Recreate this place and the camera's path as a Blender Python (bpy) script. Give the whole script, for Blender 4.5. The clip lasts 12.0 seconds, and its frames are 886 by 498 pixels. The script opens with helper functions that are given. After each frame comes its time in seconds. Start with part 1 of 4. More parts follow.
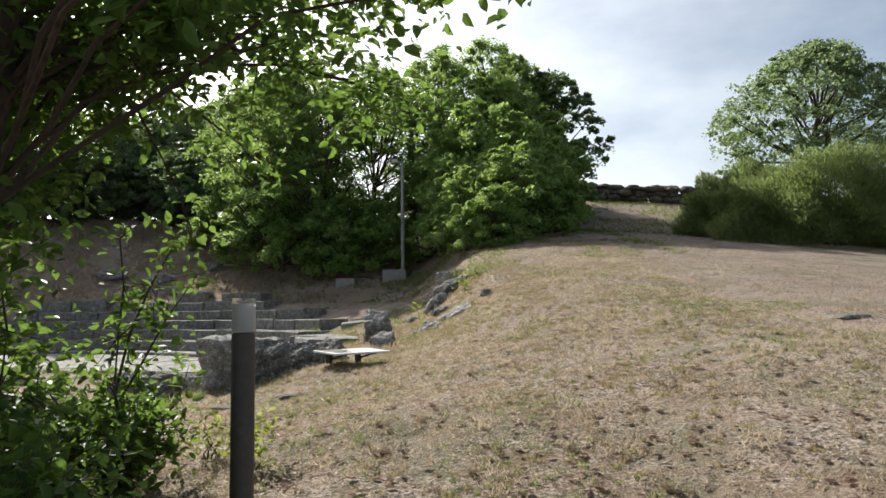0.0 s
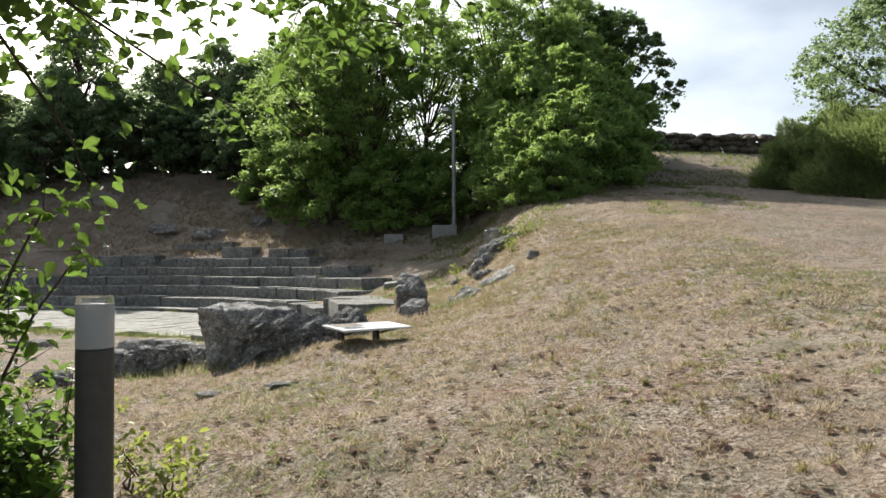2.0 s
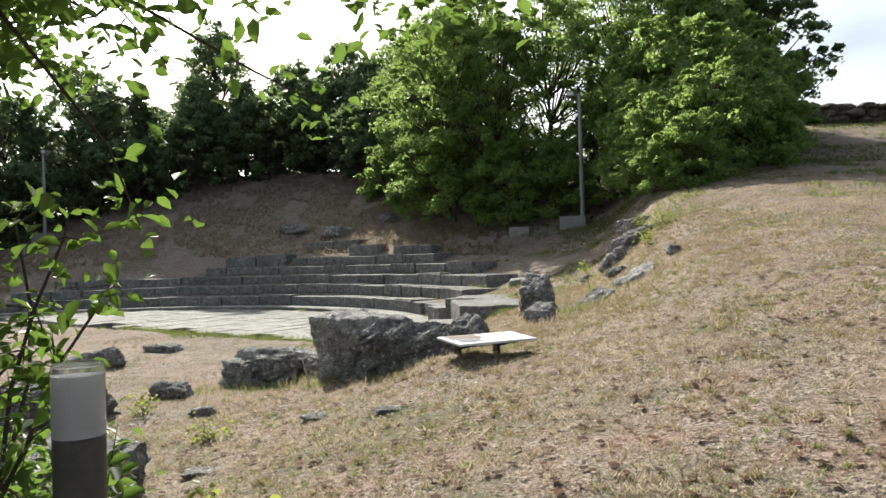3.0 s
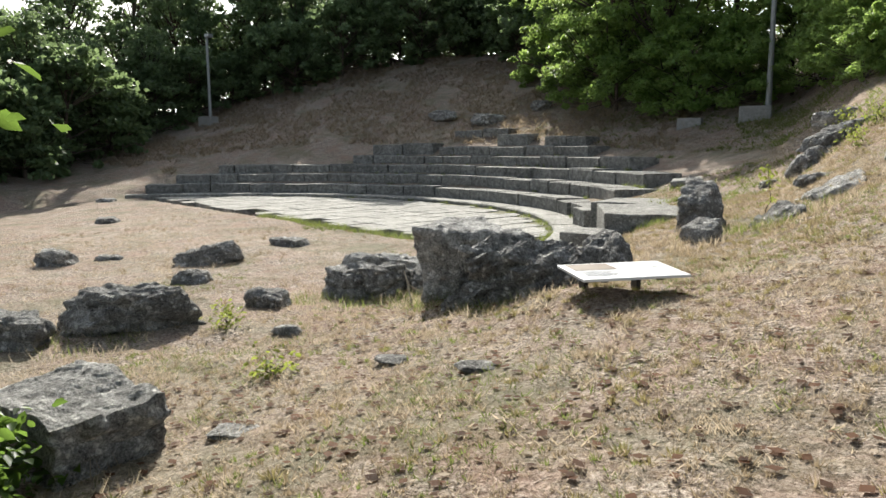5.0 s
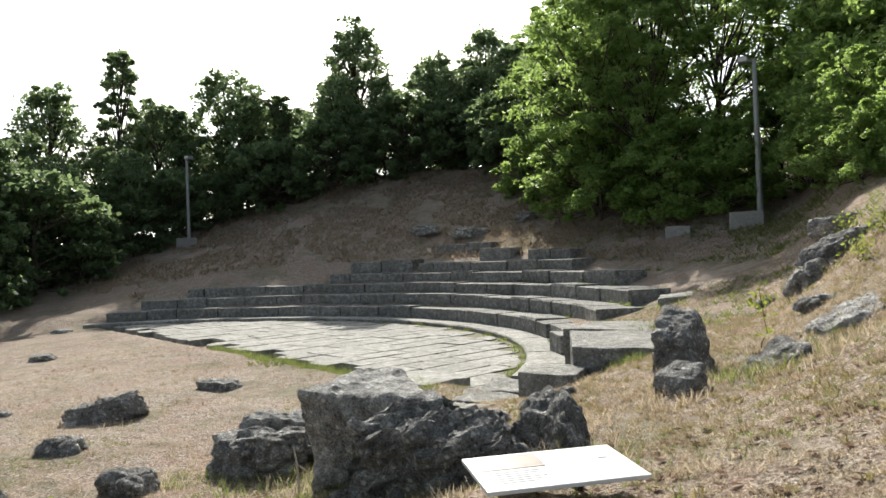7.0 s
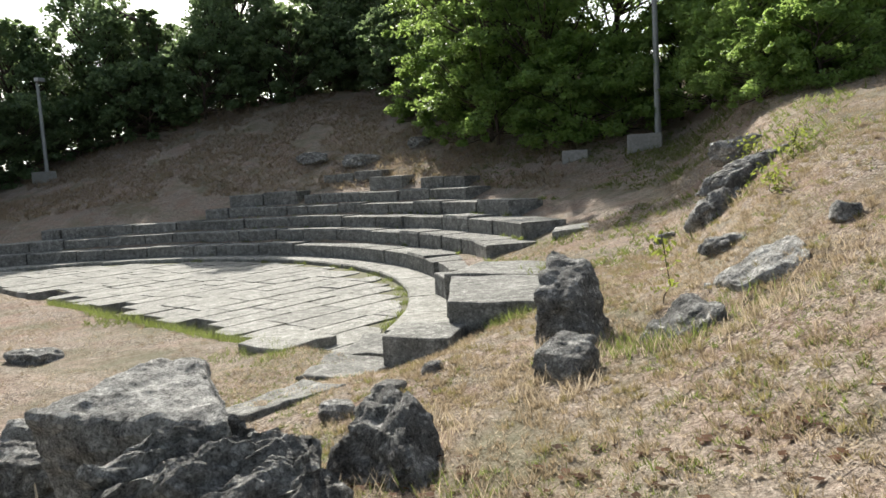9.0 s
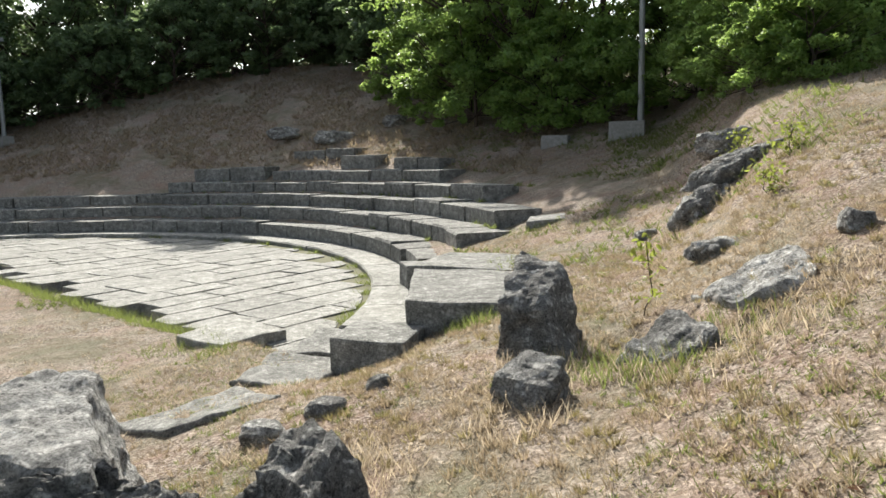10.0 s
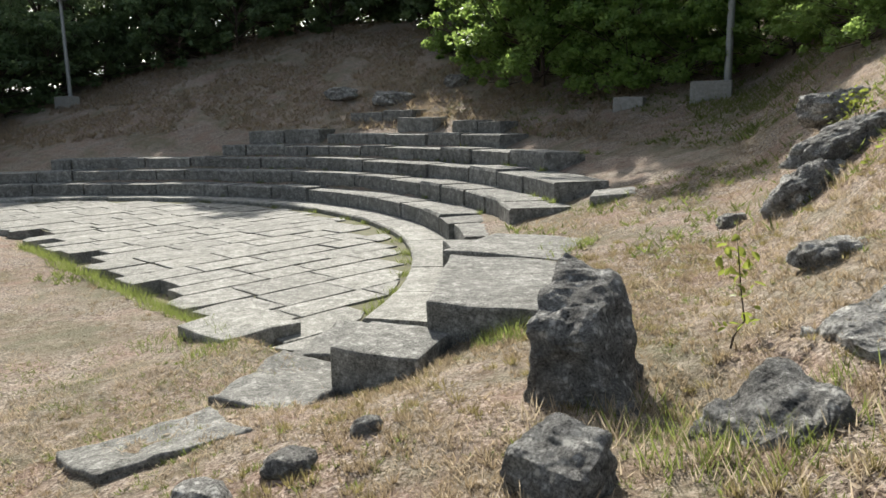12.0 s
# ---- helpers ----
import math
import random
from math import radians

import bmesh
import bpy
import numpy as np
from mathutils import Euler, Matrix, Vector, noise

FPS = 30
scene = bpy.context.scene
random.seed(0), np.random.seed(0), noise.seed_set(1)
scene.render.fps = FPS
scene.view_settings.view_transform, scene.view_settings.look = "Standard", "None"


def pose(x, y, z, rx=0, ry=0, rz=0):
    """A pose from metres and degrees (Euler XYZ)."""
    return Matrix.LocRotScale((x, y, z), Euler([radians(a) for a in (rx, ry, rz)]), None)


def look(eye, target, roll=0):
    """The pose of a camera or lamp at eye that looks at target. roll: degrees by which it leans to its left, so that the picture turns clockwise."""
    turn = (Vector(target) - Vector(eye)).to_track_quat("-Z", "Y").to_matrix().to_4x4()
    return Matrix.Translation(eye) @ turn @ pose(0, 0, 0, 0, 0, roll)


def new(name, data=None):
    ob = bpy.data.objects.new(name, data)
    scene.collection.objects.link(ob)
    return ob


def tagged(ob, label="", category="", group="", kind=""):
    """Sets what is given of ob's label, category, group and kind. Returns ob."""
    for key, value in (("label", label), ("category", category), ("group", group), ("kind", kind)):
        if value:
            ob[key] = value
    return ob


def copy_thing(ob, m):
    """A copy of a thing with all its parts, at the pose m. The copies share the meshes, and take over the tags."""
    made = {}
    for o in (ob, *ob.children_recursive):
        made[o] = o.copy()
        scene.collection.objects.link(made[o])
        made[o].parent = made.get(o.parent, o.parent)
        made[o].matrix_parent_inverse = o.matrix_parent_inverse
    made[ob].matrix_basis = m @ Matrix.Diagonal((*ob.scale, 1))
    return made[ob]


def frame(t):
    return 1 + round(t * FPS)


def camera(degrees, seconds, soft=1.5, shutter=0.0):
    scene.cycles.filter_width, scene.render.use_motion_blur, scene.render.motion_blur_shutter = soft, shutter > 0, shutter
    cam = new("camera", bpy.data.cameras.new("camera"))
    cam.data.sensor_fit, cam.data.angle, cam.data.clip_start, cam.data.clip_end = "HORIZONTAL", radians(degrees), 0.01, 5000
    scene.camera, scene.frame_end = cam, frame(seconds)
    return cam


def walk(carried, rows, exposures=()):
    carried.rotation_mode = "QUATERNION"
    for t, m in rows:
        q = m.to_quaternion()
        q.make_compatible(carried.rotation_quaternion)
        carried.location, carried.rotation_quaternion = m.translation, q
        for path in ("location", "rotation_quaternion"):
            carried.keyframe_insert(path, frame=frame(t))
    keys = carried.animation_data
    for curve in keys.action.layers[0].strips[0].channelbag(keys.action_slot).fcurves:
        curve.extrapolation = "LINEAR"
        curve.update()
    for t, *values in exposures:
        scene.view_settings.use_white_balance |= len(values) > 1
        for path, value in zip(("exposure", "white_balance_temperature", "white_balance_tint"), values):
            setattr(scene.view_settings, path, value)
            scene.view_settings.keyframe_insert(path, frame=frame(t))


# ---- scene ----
cam = camera(63.9, 12.0, soft=1.5)
ROWS = [
    (0.0, 0.246, 0.472, 1.487, -0.98, 5.10, 0.75),
    (0.5, 0.403, 0.745, 1.531, 1.35, 2.25, 1.39),
    (1.0, 0.463, 1.162, 1.567, 5.19, 1.64, 2.74),
    (1.5, 0.499, 1.501, 1.691, 1.51, 3.12, 1.74),
    (2.0, 0.618, 1.912, 1.671, 4.08, 1.33, 0.30),
    (2.5, 0.604, 2.329, 1.748, 12.12, 0.52, 0.31),
    (2.7, 0.590, 2.508, 1.777, 13.12, 0.82, 1.12),
    (4.3, 0.570, 3.810, 1.881, 22.49, -5.64, 0.78),
    (4.5, 0.510, 3.966, 1.890, 23.86, -7.19, 0.86),
    (5.0, 0.460, 4.335, 1.928, 27.33, -8.07, 0.29),
    (5.5, 0.565, 4.739, 1.971, 30.18, -7.54, 0.95),
    (6.0, 0.481, 5.215, 1.993, 33.28, -3.49, 1.72),
    (6.5, 0.472, 5.679, 2.099, 28.16, 0.42, 1.74),
    (6.7, 0.486, 5.865, 2.108, 27.71, 0.80, 1.95),
    (8.3, 0.385, 7.158, 2.150, 24.66, -1.67, 2.60),
    (8.5, 0.395, 7.345, 2.162, 23.01, -2.58, 3.11),
    (9.0, 0.318, 7.737, 2.232, 20.07, -5.63, 3.34),
    (9.5, 0.240, 8.126, 2.341, 13.81, -5.98, 2.31),
    (10.0, 0.224, 8.482, 2.273, 18.47, -7.29, 1.21),
    (10.5, 0.177, 8.855, 2.309, 22.31, -7.03, 1.07),
    (11.0, 0.102, 9.197, 2.316, 20.25, -9.52, 1.23),
    (11.5, 0.089, 9.480, 2.325, 18.96, -9.75, 1.05),
    (12.0, 0.099, 9.775, 2.318, 24.26, -10.25, 0.91),
]
walk(cam, [(t, pose(x, y, z, 90 + pitch, roll, yaw)) for t, x, y, z, yaw, pitch, roll in ROWS],
     exposures=[(0.0, 0.5), (2.0, 0.6), (4.5, 0.76), (5.5, 0.79), (6.5, 0.7), (8.5, 0.66), (9.5, 0.8), (10.0, 0.84), (11.0, 0.74), (12.0, 0.66)])

# ---- light ----
world = bpy.data.worlds.new("sky")
scene.world = world
world.use_nodes = True
SUN_YAW, SUN_UP = 34.0, 36.0      # degrees to the left of +y, and above the horizon
sky = world.node_tree.nodes.new("ShaderNodeTexSky")
sky.sky_type, sky.sun_disc = "NISHITA", False
sky.sun_elevation, sky.sun_rotation = radians(SUN_UP), radians(-SUN_YAW)
sky.air_density, sky.dust_density, sky.ozone_density = 1.0, 3.0, 1.0
back = world.node_tree.nodes["Background"]
back.inputs["Strength"].default_value = 0.09
# thin bright summer clouds over the whole sky
wn, wl = world.node_tree.nodes, world.node_tree.links
where = wn.new("ShaderNodeTexCoord")
flat = wn.new("ShaderNodeMapping")
flat.inputs["Scale"].default_value = (1.0, 1.0, 2.2)
cloud = wn.new("ShaderNodeTexNoise")
cloud.inputs["Scale"].default_value, cloud.inputs["Detail"].default_value, cloud.inputs["Roughness"].default_value = 2.6, 6.0, 0.55
cover = wn.new("ShaderNodeMapRange")
cover.inputs["From Min"].default_value, cover.inputs["From Max"].default_value, cover.inputs["To Max"].default_value = 0.3, 0.7, 0.7
veil = wn.new("ShaderNodeMix")
veil.data_type = "RGBA"
wl.new(where.outputs["Generated"], flat.inputs["Vector"])
wl.new(flat.outputs[0], cloud.inputs["Vector"])
wl.new(cloud.outputs[0], cover.inputs["Value"])
wl.new(cover.outputs[0], veil.inputs[0])
wl.new(sky.outputs[0], veil.inputs[6])
grey = wn.new("ShaderNodeRGBToBW")
lit = wn.new("ShaderNodeVectorMath")
lit.operation = "SCALE"
lit.inputs[0].default_value = (2.2, 2.35, 2.45)
wl.new(sky.outputs[0], grey.inputs[0])
wl.new(grey.outputs[0], lit.inputs["Scale"])
wl.new(lit.outputs[0], veil.inputs[7])
wl.new(veil.outputs[2], back.inputs["Color"])
sun = new("sun", bpy.data.lights.new("sun", "SUN"))
sun.data.energy, sun.data.angle, sun.data.color = 5.0, radians(0.6), (1.0, 0.96, 0.87)
d = Vector((-math.sin(radians(SUN_YAW)) * math.cos(radians(SUN_UP)), math.cos(radians(SUN_YAW)) * math.cos(radians(SUN_UP)), math.sin(radians(SUN_UP))))
sun.matrix_world = look(d * 60, (0, 0, 0))


# ---- materials ----
def material(name, rough=0.9, metallic=0.0):
    m = bpy.data.materials.new(name)
    m.use_nodes = True
    p = m.node_tree.nodes["Principled BSDF"]
    p.inputs["Roughness"].default_value, p.inputs["Metallic"].default_value = rough, metallic
    p.inputs["Specular IOR Level"].default_value = 0.25
    return m, m.node_tree.nodes, m.node_tree.links, p


def coords(n, l, scale=1.0, kind="Object"):
    tc, mp = n.new("ShaderNodeTexCoord"), n.new("ShaderNodeMapping")
    mp.inputs["Scale"].default_value = (scale,) * 3 if not isinstance(scale, tuple) else scale
    l.new(tc.outputs[kind], mp.inputs[0])
    return mp.outputs[0]


def world_coords(n, l, scale=1.0):
    g, mp = n.new("ShaderNodeNewGeometry"), n.new("ShaderNodeMapping")
    mp.inputs["Scale"].default_value = (scale,) * 3 if not isinstance(scale, tuple) else scale
    l.new(g.outputs["Position"], mp.inputs[0])
    return mp.outputs[0]


def noise_tex(n, l, co, scale, detail=5.0, rough=0.6, distort=0.0):
    t = n.new("ShaderNodeTexNoise")
    t.inputs["Scale"].default_value, t.inputs["Detail"].default_value = scale, detail
    t.inputs["Roughness"].default_value, t.inputs["Distortion"].default_value = rough, distort
    l.new(co, t.inputs["Vector"])
    return t.outputs["Fac"]


def ramp(n, l, fac, stops):
    r = n.new("ShaderNodeValToRGB")
    els = r.color_ramp.elements
    while len(els) < len(stops):
        els.new(0.5)
    for e, (pos, col) in zip(els, stops):
        e.position = pos
        e.color = (*col, 1) if isinstance(col, tuple) else (col, col, col, 1)
    l.new(fac, r.inputs[0])
    return r.outputs[0]


def mix(n, l, fac, a, b, kind="MIX"):
    m = n.new("ShaderNodeMix")
    m.data_type, m.blend_type = "RGBA", kind
    for key, v in ((0, fac), (6, a), (7, b)):
        if isinstance(v, (int, float)):
            m.inputs[key].default_value = v
        elif isinstance(v, tuple):
            m.inputs[key].default_value = (*v, 1)
        else:
            l.new(v, m.inputs[key])
    return m.outputs[2]


def bump(n, l, p, h, strength=0.5, dist=0.02, under=None):
    b = n.new("ShaderNodeBump")
    b.inputs["Strength"].default_value, b.inputs["Distance"].default_value = strength, dist
    l.new(h, b.inputs["Height"])
    if under is not None:
        l.new(under, b.inputs["Normal"])
    l.new(b.outputs[0], p.inputs["Normal"])
    return b.outputs[0]


def dry_ground():
    m, n, l, p = material("dry_grass_ground", 0.95)
    co = world_coords(n, l)
    big = noise_tex(n, l, co, 0.45, 4, 0.6)
    mid = noise_tex(n, l, co, 2.3, 6, 0.65)
    fine = noise_tex(n, l, world_coords(n, l, (1, 1.0, 1)), 38, 4, 0.75)
    straw = ramp(n, l, fine, [(0.39, (0.045, 0.033, 0.025)), (0.5, (0.31, 0.252, 0.2)), (0.62, (0.58, 0.50, 0.42))])
    red = mix(n, l, ramp(n, l, mid, [(0.42, 0.0), (0.68, 0.75)]), straw, (0.31, 0.195, 0.142))
    pale = mix(n, l, ramp(n, l, big, [(0.45, 0.0), (0.7, 0.6)]), red, (0.44, 0.37, 0.292))
    green = noise_tex(n, l, co, 0.9, 5, 0.7, 0.5)
    col = mix(n, l, ramp(n, l, green, [(0.47, 0.0), (0.66, 0.75)]), pale, (0.155, 0.15, 0.085))
    dirt = noise_tex(n, l, co, 6.5, 3, 0.6)
    col = mix(n, l, ramp(n, l, dirt, [(0.60, 0.0), (0.72, 0.65)]), col, (0.17, 0.11, 0.065))
    clump = noise_tex(n, l, co, 11, 5, 0.7, 0.6)
    col = mix(n, l, ramp(n, l, clump, [(0.34, 0.55), (0.5, 0.0)]), col, (0.13, 0.095, 0.06))
    l.new(col, p.inputs["Base Color"])
    under = bump(n, l, p, clump, 1.0, 0.06)
    bump(n, l, p, fine, 0.9, 0.025, under)
    return m


def stone(name, base, dark, pale, scale=1.0, lichen=0.5, rough=0.92, depth=0.02, pits=0.8):
    m, n, l, p = material(name, rough)
    co = world_coords(n, l)
    big = noise_tex(n, l, co, 2.2 * scale, 6, 0.7, 0.6)
    mid = noise_tex(n, l, co, 9 * scale, 12, 0.8, 0.3)
    fine = noise_tex(n, l, co, 70 * scale, 5, 0.75)
    dim = tuple(c * 0.72 for c in base)
    col = ramp(n, l, mid, [(0.36, dark), (0.45, dim), (0.54, base), (0.67, pale)])
    col = mix(n, l, ramp(n, l, big, [(0.48, 0.0), (0.60, lichen * 0.6)]), col, dark)
    col = mix(n, l, ramp(n, l, big, [(0.32, 0.55), (0.44, 0.0)]), col, pale)
    col = mix(n, l, 0.8, col, ramp(n, l, fine, [(0.36, 0.16), (0.64, 0.84)]), "OVERLAY")
    spots = n.new("ShaderNodeTexVoronoi")
    spots.inputs["Scale"].default_value = 17 * scale
    l.new(co, spots.inputs["Vector"])
    mask = mix(n, l, 1.0, ramp(n, l, spots.outputs["Distance"], [(0.2, 1.0), (0.36, 0.0)]), ramp(n, l, mid, [(0.47, 0.0), (0.55, 0.9)]), "MULTIPLY")
    col = mix(n, l, mask, col, pale)
    holes = n.new("ShaderNodeTexVoronoi")
    holes.inputs["Scale"].default_value = 34 * scale
    l.new(co, holes.inputs["Vector"])
    pit = mix(n, l, 1.0, ramp(n, l, holes.outputs["Distance"], [(0.15, 1.0), (0.34, 0.0)]), ramp(n, l, mid, [(0.44, pits), (0.54, 0.0)]), "MULTIPLY")
    col = mix(n, l, pit, col, tuple(c * 0.35 for c in dark))
    info = n.new("ShaderNodeObjectInfo")
    col = mix(n, l, 0.5, col, ramp(n, l, info.outputs["Random"], [(0.0, 0.38), (1.0, 0.62)]), "OVERLAY")
    l.new(col, p.inputs["Base Color"])
    under = bump(n, l, p, mid, 1.0, depth)
    bump(n, l, p, fine, 0.6, depth * 0.25, under)
    return m


def leaf_material(name, dark, light, through_col, gloss=0.45):
    m, n, l, p = material(name, gloss)
    g = n.new("ShaderNodeNewGeometry")
    info = n.new("ShaderNodeObjectInfo")
    col = ramp(n, l, g.outputs["Random Per Island"], [(0.0, dark), (0.6, light), (1.0, tuple(min(1, c * 1.35) for c in light))])
    col = mix(n, l, 0.35, col, ramp(n, l, info.outputs["Random"], [(0.0, 0.36), (1.0, 0.64)]), "OVERLAY")
    l.new(col, p.inputs["Base Color"])
    t = n.new("ShaderNodeBsdfTranslucent")
    l.new(mix(n, l, 0.75, col, through_col), t.inputs["Color"])
    mx = n.new("ShaderNodeMixShader")
    mx.inputs[0].default_value = 0.55
    l.new(p.outputs[0], mx.inputs[1])
    l.new(t.outputs[0], mx.inputs[2])
    l.new(mx.outputs[0], n["Material Output"].inputs["Surface"])
    return m


def plain(name, colour, rough=0.6, metallic=0.0, wear=0.25, scale=30):
    m, n, l, p = material(name, rough, metallic)
    co = coords(n, l)
    a, b = noise_tex(n, l, co, scale, 5, 0.65), noise_tex(n, l, co, scale * 0.12, 3)
    lo, hi = tuple(c * (1 - wear) for c in colour), tuple(min(1, c * (1 + wear)) for c in colour)
    col = mix(n, l, ramp(n, l, b, [(0.3, 0.0), (0.7, 0.5)]), ramp(n, l, a, [(0.3, lo), (0.7, hi)]), lo)
    l.new(col, p.inputs["Base Color"])
    l.new(ramp(n, l, a, [(0.3, max(0.05, rough - 0.12)), (0.7, min(1, rough + 0.12))]), p.inputs["Roughness"])
    bump(n, l, p, a, 0.15, 0.004)
    return m


M_GROUND = dry_ground()
M_BOULDER = stone("weathered_limestone", (0.275, 0.267, 0.247), (0.06, 0.057, 0.052), (0.68, 0.665, 0.62), 1.0, 0.5, 0.95, 0.055)
M_PALE_ROCK = stone("pale_pitted_limestone", (0.38, 0.37, 0.345), (0.08, 0.076, 0.07), (0.76, 0.745, 0.70), 1.0, 0.4, 0.95, 0.05)
M_SEAT = stone("seat_limestone", (0.215, 0.21, 0.19), (0.08, 0.078, 0.067), (0.38, 0.372, 0.34), 0.9, 0.5, 0.92, 0.015, 0.5)
M_PAVING = stone("paving_limestone", (0.262, 0.255, 0.227), (0.135, 0.13, 0.108), (0.385, 0.375, 0.34), 0.8, 0.4, 0.85, 0.012, 0.45)
M_BARK = plain("bark", (0.085, 0.065, 0.05), 0.95, 0, 0.5, 14)
M_LEAF = leaf_material("tree_leaves", (0.06, 0.105, 0.035), (0.145, 0.23, 0.07), (0.46, 0.62, 0.16))
M_LEAF_DARK = leaf_material("dark_tree_leaves", (0.065, 0.1, 0.055), (0.125, 0.185, 0.09), (0.27, 0.36, 0.15))
M_LEAF_NEAR = leaf_material("near_leaves", (0.025, 0.048, 0.014), (0.062, 0.115, 0.027), (0.19, 0.3, 0.05))
M_BROOM = leaf_material("broom_twigs", (0.05, 0.075, 0.03), (0.12, 0.155, 0.06), (0.30, 0.38, 0.12), 0.7)
M_WHITE = plain("white_panel", (0.7, 0.7, 0.69), 0.4, 0, 0.04, 12)
M_POLE = plain("galvanised_pole", (0.3, 0.31, 0.3), 0.5, 0.35, 0.2, 20)
M_BOLLARD = plain("dark_bollard_paint", (0.085, 0.078, 0.067), 0.5, 0.2, 0.25, 25)
M_CONCRETE = plain("pale_concrete", (0.3, 0.295, 0.275), 0.9, 0, 0.3, 18)
M_IRON = plain("dark_iron", (0.045, 0.042, 0.04), 0.6, 0.5, 0.3, 30)


# ---- mesh helpers ----
def mesh_object(name, bm, mat, parent=None, smooth=False):
    me = bpy.data.meshes.new(name)
    bm.to_mesh(me)
    bm.free()
    if mat is not None:
        me.materials.append(mat)
    if smooth:
        me.shade_smooth()
    ob = new(name, me)
    if parent is not None:
        ob.parent = parent
    return ob


def part(name, bm, mat, parent, label="", smooth=False):
    ob = mesh_object(name, bm, mat, parent, smooth)
    return tagged(ob, label) if label else ob


def thing(name, m, label, category, group="", kind=""):
    ob = new(name)
    ob.matrix_world = m
    ob.empty_display_size = 0.1
    return tagged(ob, label, category, group, kind)


def array_mesh(name, verts, faces, mat, parent=None):
    me = bpy.data.meshes.new(name)
    me.from_pydata(verts, [], faces)
    me.materials.append(mat)
    ob = new(name, me)
    if parent is not None:
        ob.parent = parent
    return ob


def box(bm, sx, sy, sz, at=(0, 0, 0), bevel=0.0, turn=0.0):
    m = Matrix.Translation(at) @ Matrix.Rotation(turn, 4, "Z") @ Matrix.Diagonal((sx, sy, sz, 1))
    vs = bmesh.ops.create_cube(bm, size=1, matrix=m)["verts"]
    if bevel:
        es = list({e for v in vs for e in v.link_edges})
        bmesh.ops.bevel(bm, geom=es, offset=bevel, segments=2, affect="EDGES", profile=0.6)
    return bm


def tube(bm, path, radii, sides=8):
    """A tapered tube along a path of points."""
    rings = []
    for i, p in enumerate(path):
        p = Vector(p)
        a, b = Vector(path[max(0, i - 1)]), Vector(path[min(len(path) - 1, i + 1)])
        q = (b - a).to_track_quat("Z", "Y")
        rings.append([bm.verts.new(p + q @ Vector((radii[i] * math.cos(2 * math.pi * k / sides), radii[i] * math.sin(2 * math.pi * k / sides), 0))) for k in range(sides)])
    for r0, r1 in zip(rings, rings[1:]):
        for k in range(sides):
            bm.faces.new((r0[k], r0[(k + 1) % sides], r1[(k + 1) % sides], r1[k]))
    bm.faces.new(rings[-1])
    bm.faces.new(rings[0][::-1])
    return bm


# ground shape
CX, CY = -13.28, 14.38          # centre of the theatre
R_FLOOR, R_ROW, TREAD = 9.8, 10.55, 0.777
Z_FLOOR, Z_RING, RISE = 0.30, 0.38, 0.32


def step(a, b, v):
    v = min(1.0, max(0.0, (v - a) / (b - a)))
    return v * v * (3 - 2 * v)


def behind_front(x, y):
    """Distance behind the straight front edge of the orchestra."""
    return (x + 22.0) * 0.384 + (y - 22.4) * 0.923


def hill_top(x, y):
    z = 0.8 + 0.115 * (min(y, 10) - 7.3) + 0.04 * min(0, y - 5.7)
    z += 0.175 * max(0, min(y, 27) - 10) + 0.29 * max(0, min(y, 37) - 27) + 0.02 * max(0, y - 37)
    xx = min(x, 3.2)
    z += 0.15 * xx
    if x > 5:
        z -= 0.055 * (min(x, 22) - 5) + 0.12 * max(0, x - 22)
    return z


def cavea(r, a):
    g = 1 - step(100, 168, a)
    g *= 0.72 + 0.28 * step(40, 75, a)
    z = 0.36 + 0.41 * (min(r, 15.8) - 10.4) * (0.25 + 0.75 * (1 - step(105, 160, a))) * (0.83 + 0.17 * step(42, 70, a))
    z += (0.43 * g) * max(0, min(r, 26) - 15.8) + 0.05 * max(0, min(r, 60) - 26)
    return z


def basin(x, y):
    z = 0.78 + 0.05 * (y - 7.3) + 0.09 * min(0, y - 5.7) + 0.15 * x + 0.05 * min(0, x + 1)
    if z < 0.36:
        z = 0.36 - 0.12 * (1 - math.exp((z - 0.36) / 0.12))
    z += 0.04 * step(-1.6, -0.2, behind_front(x, y)) * (1 - step(-5, -3, x))
    return z - 0.02 * max(0, -x - 7) * step(0.3, 5, -behind_front(x, y))


def height(x, y):
    w = step(-0.4, 1.8, x)
    low = basin(x, y)
    r, a = math.hypot(x - CX, y - CY), math.degrees(math.atan2(y - CY, x - CX))
    if a < -90:
        a += 360
    if r > 10.2 and 12 < a < 200:
        low += (max(cavea(r, a), low) - low) * step(10.2, 11.2, r) * step(14, 30, a)
    z = low + (hill_top(x, y) - low) * w
    under = step(-0.35, 0.15, behind_front(x, y)) * (1 - step(10.6, 11.0, r)) * step(12.5, 14.5, y)
    z += (min(z, 0.12) - z) * under
    z -= 0.28 * math.exp(-((x + 2.55) / 0.8) ** 2 - ((y - 14.1) / 0.8) ** 2)
    z += 0.12 * math.exp(-((x + 1.1) / 0.5) ** 2 - ((y - 9.55) / 0.45) ** 2)
    z -= 0.1 * math.exp(-((x - 0.75) / 0.35) ** 2 - ((y - 12.72) / 0.25) ** 2)
    z -= 0.14 * math.exp(-((x + 0.12) / 0.22) ** 2 - ((y - 13.12) / 0.3) ** 2)
    return z


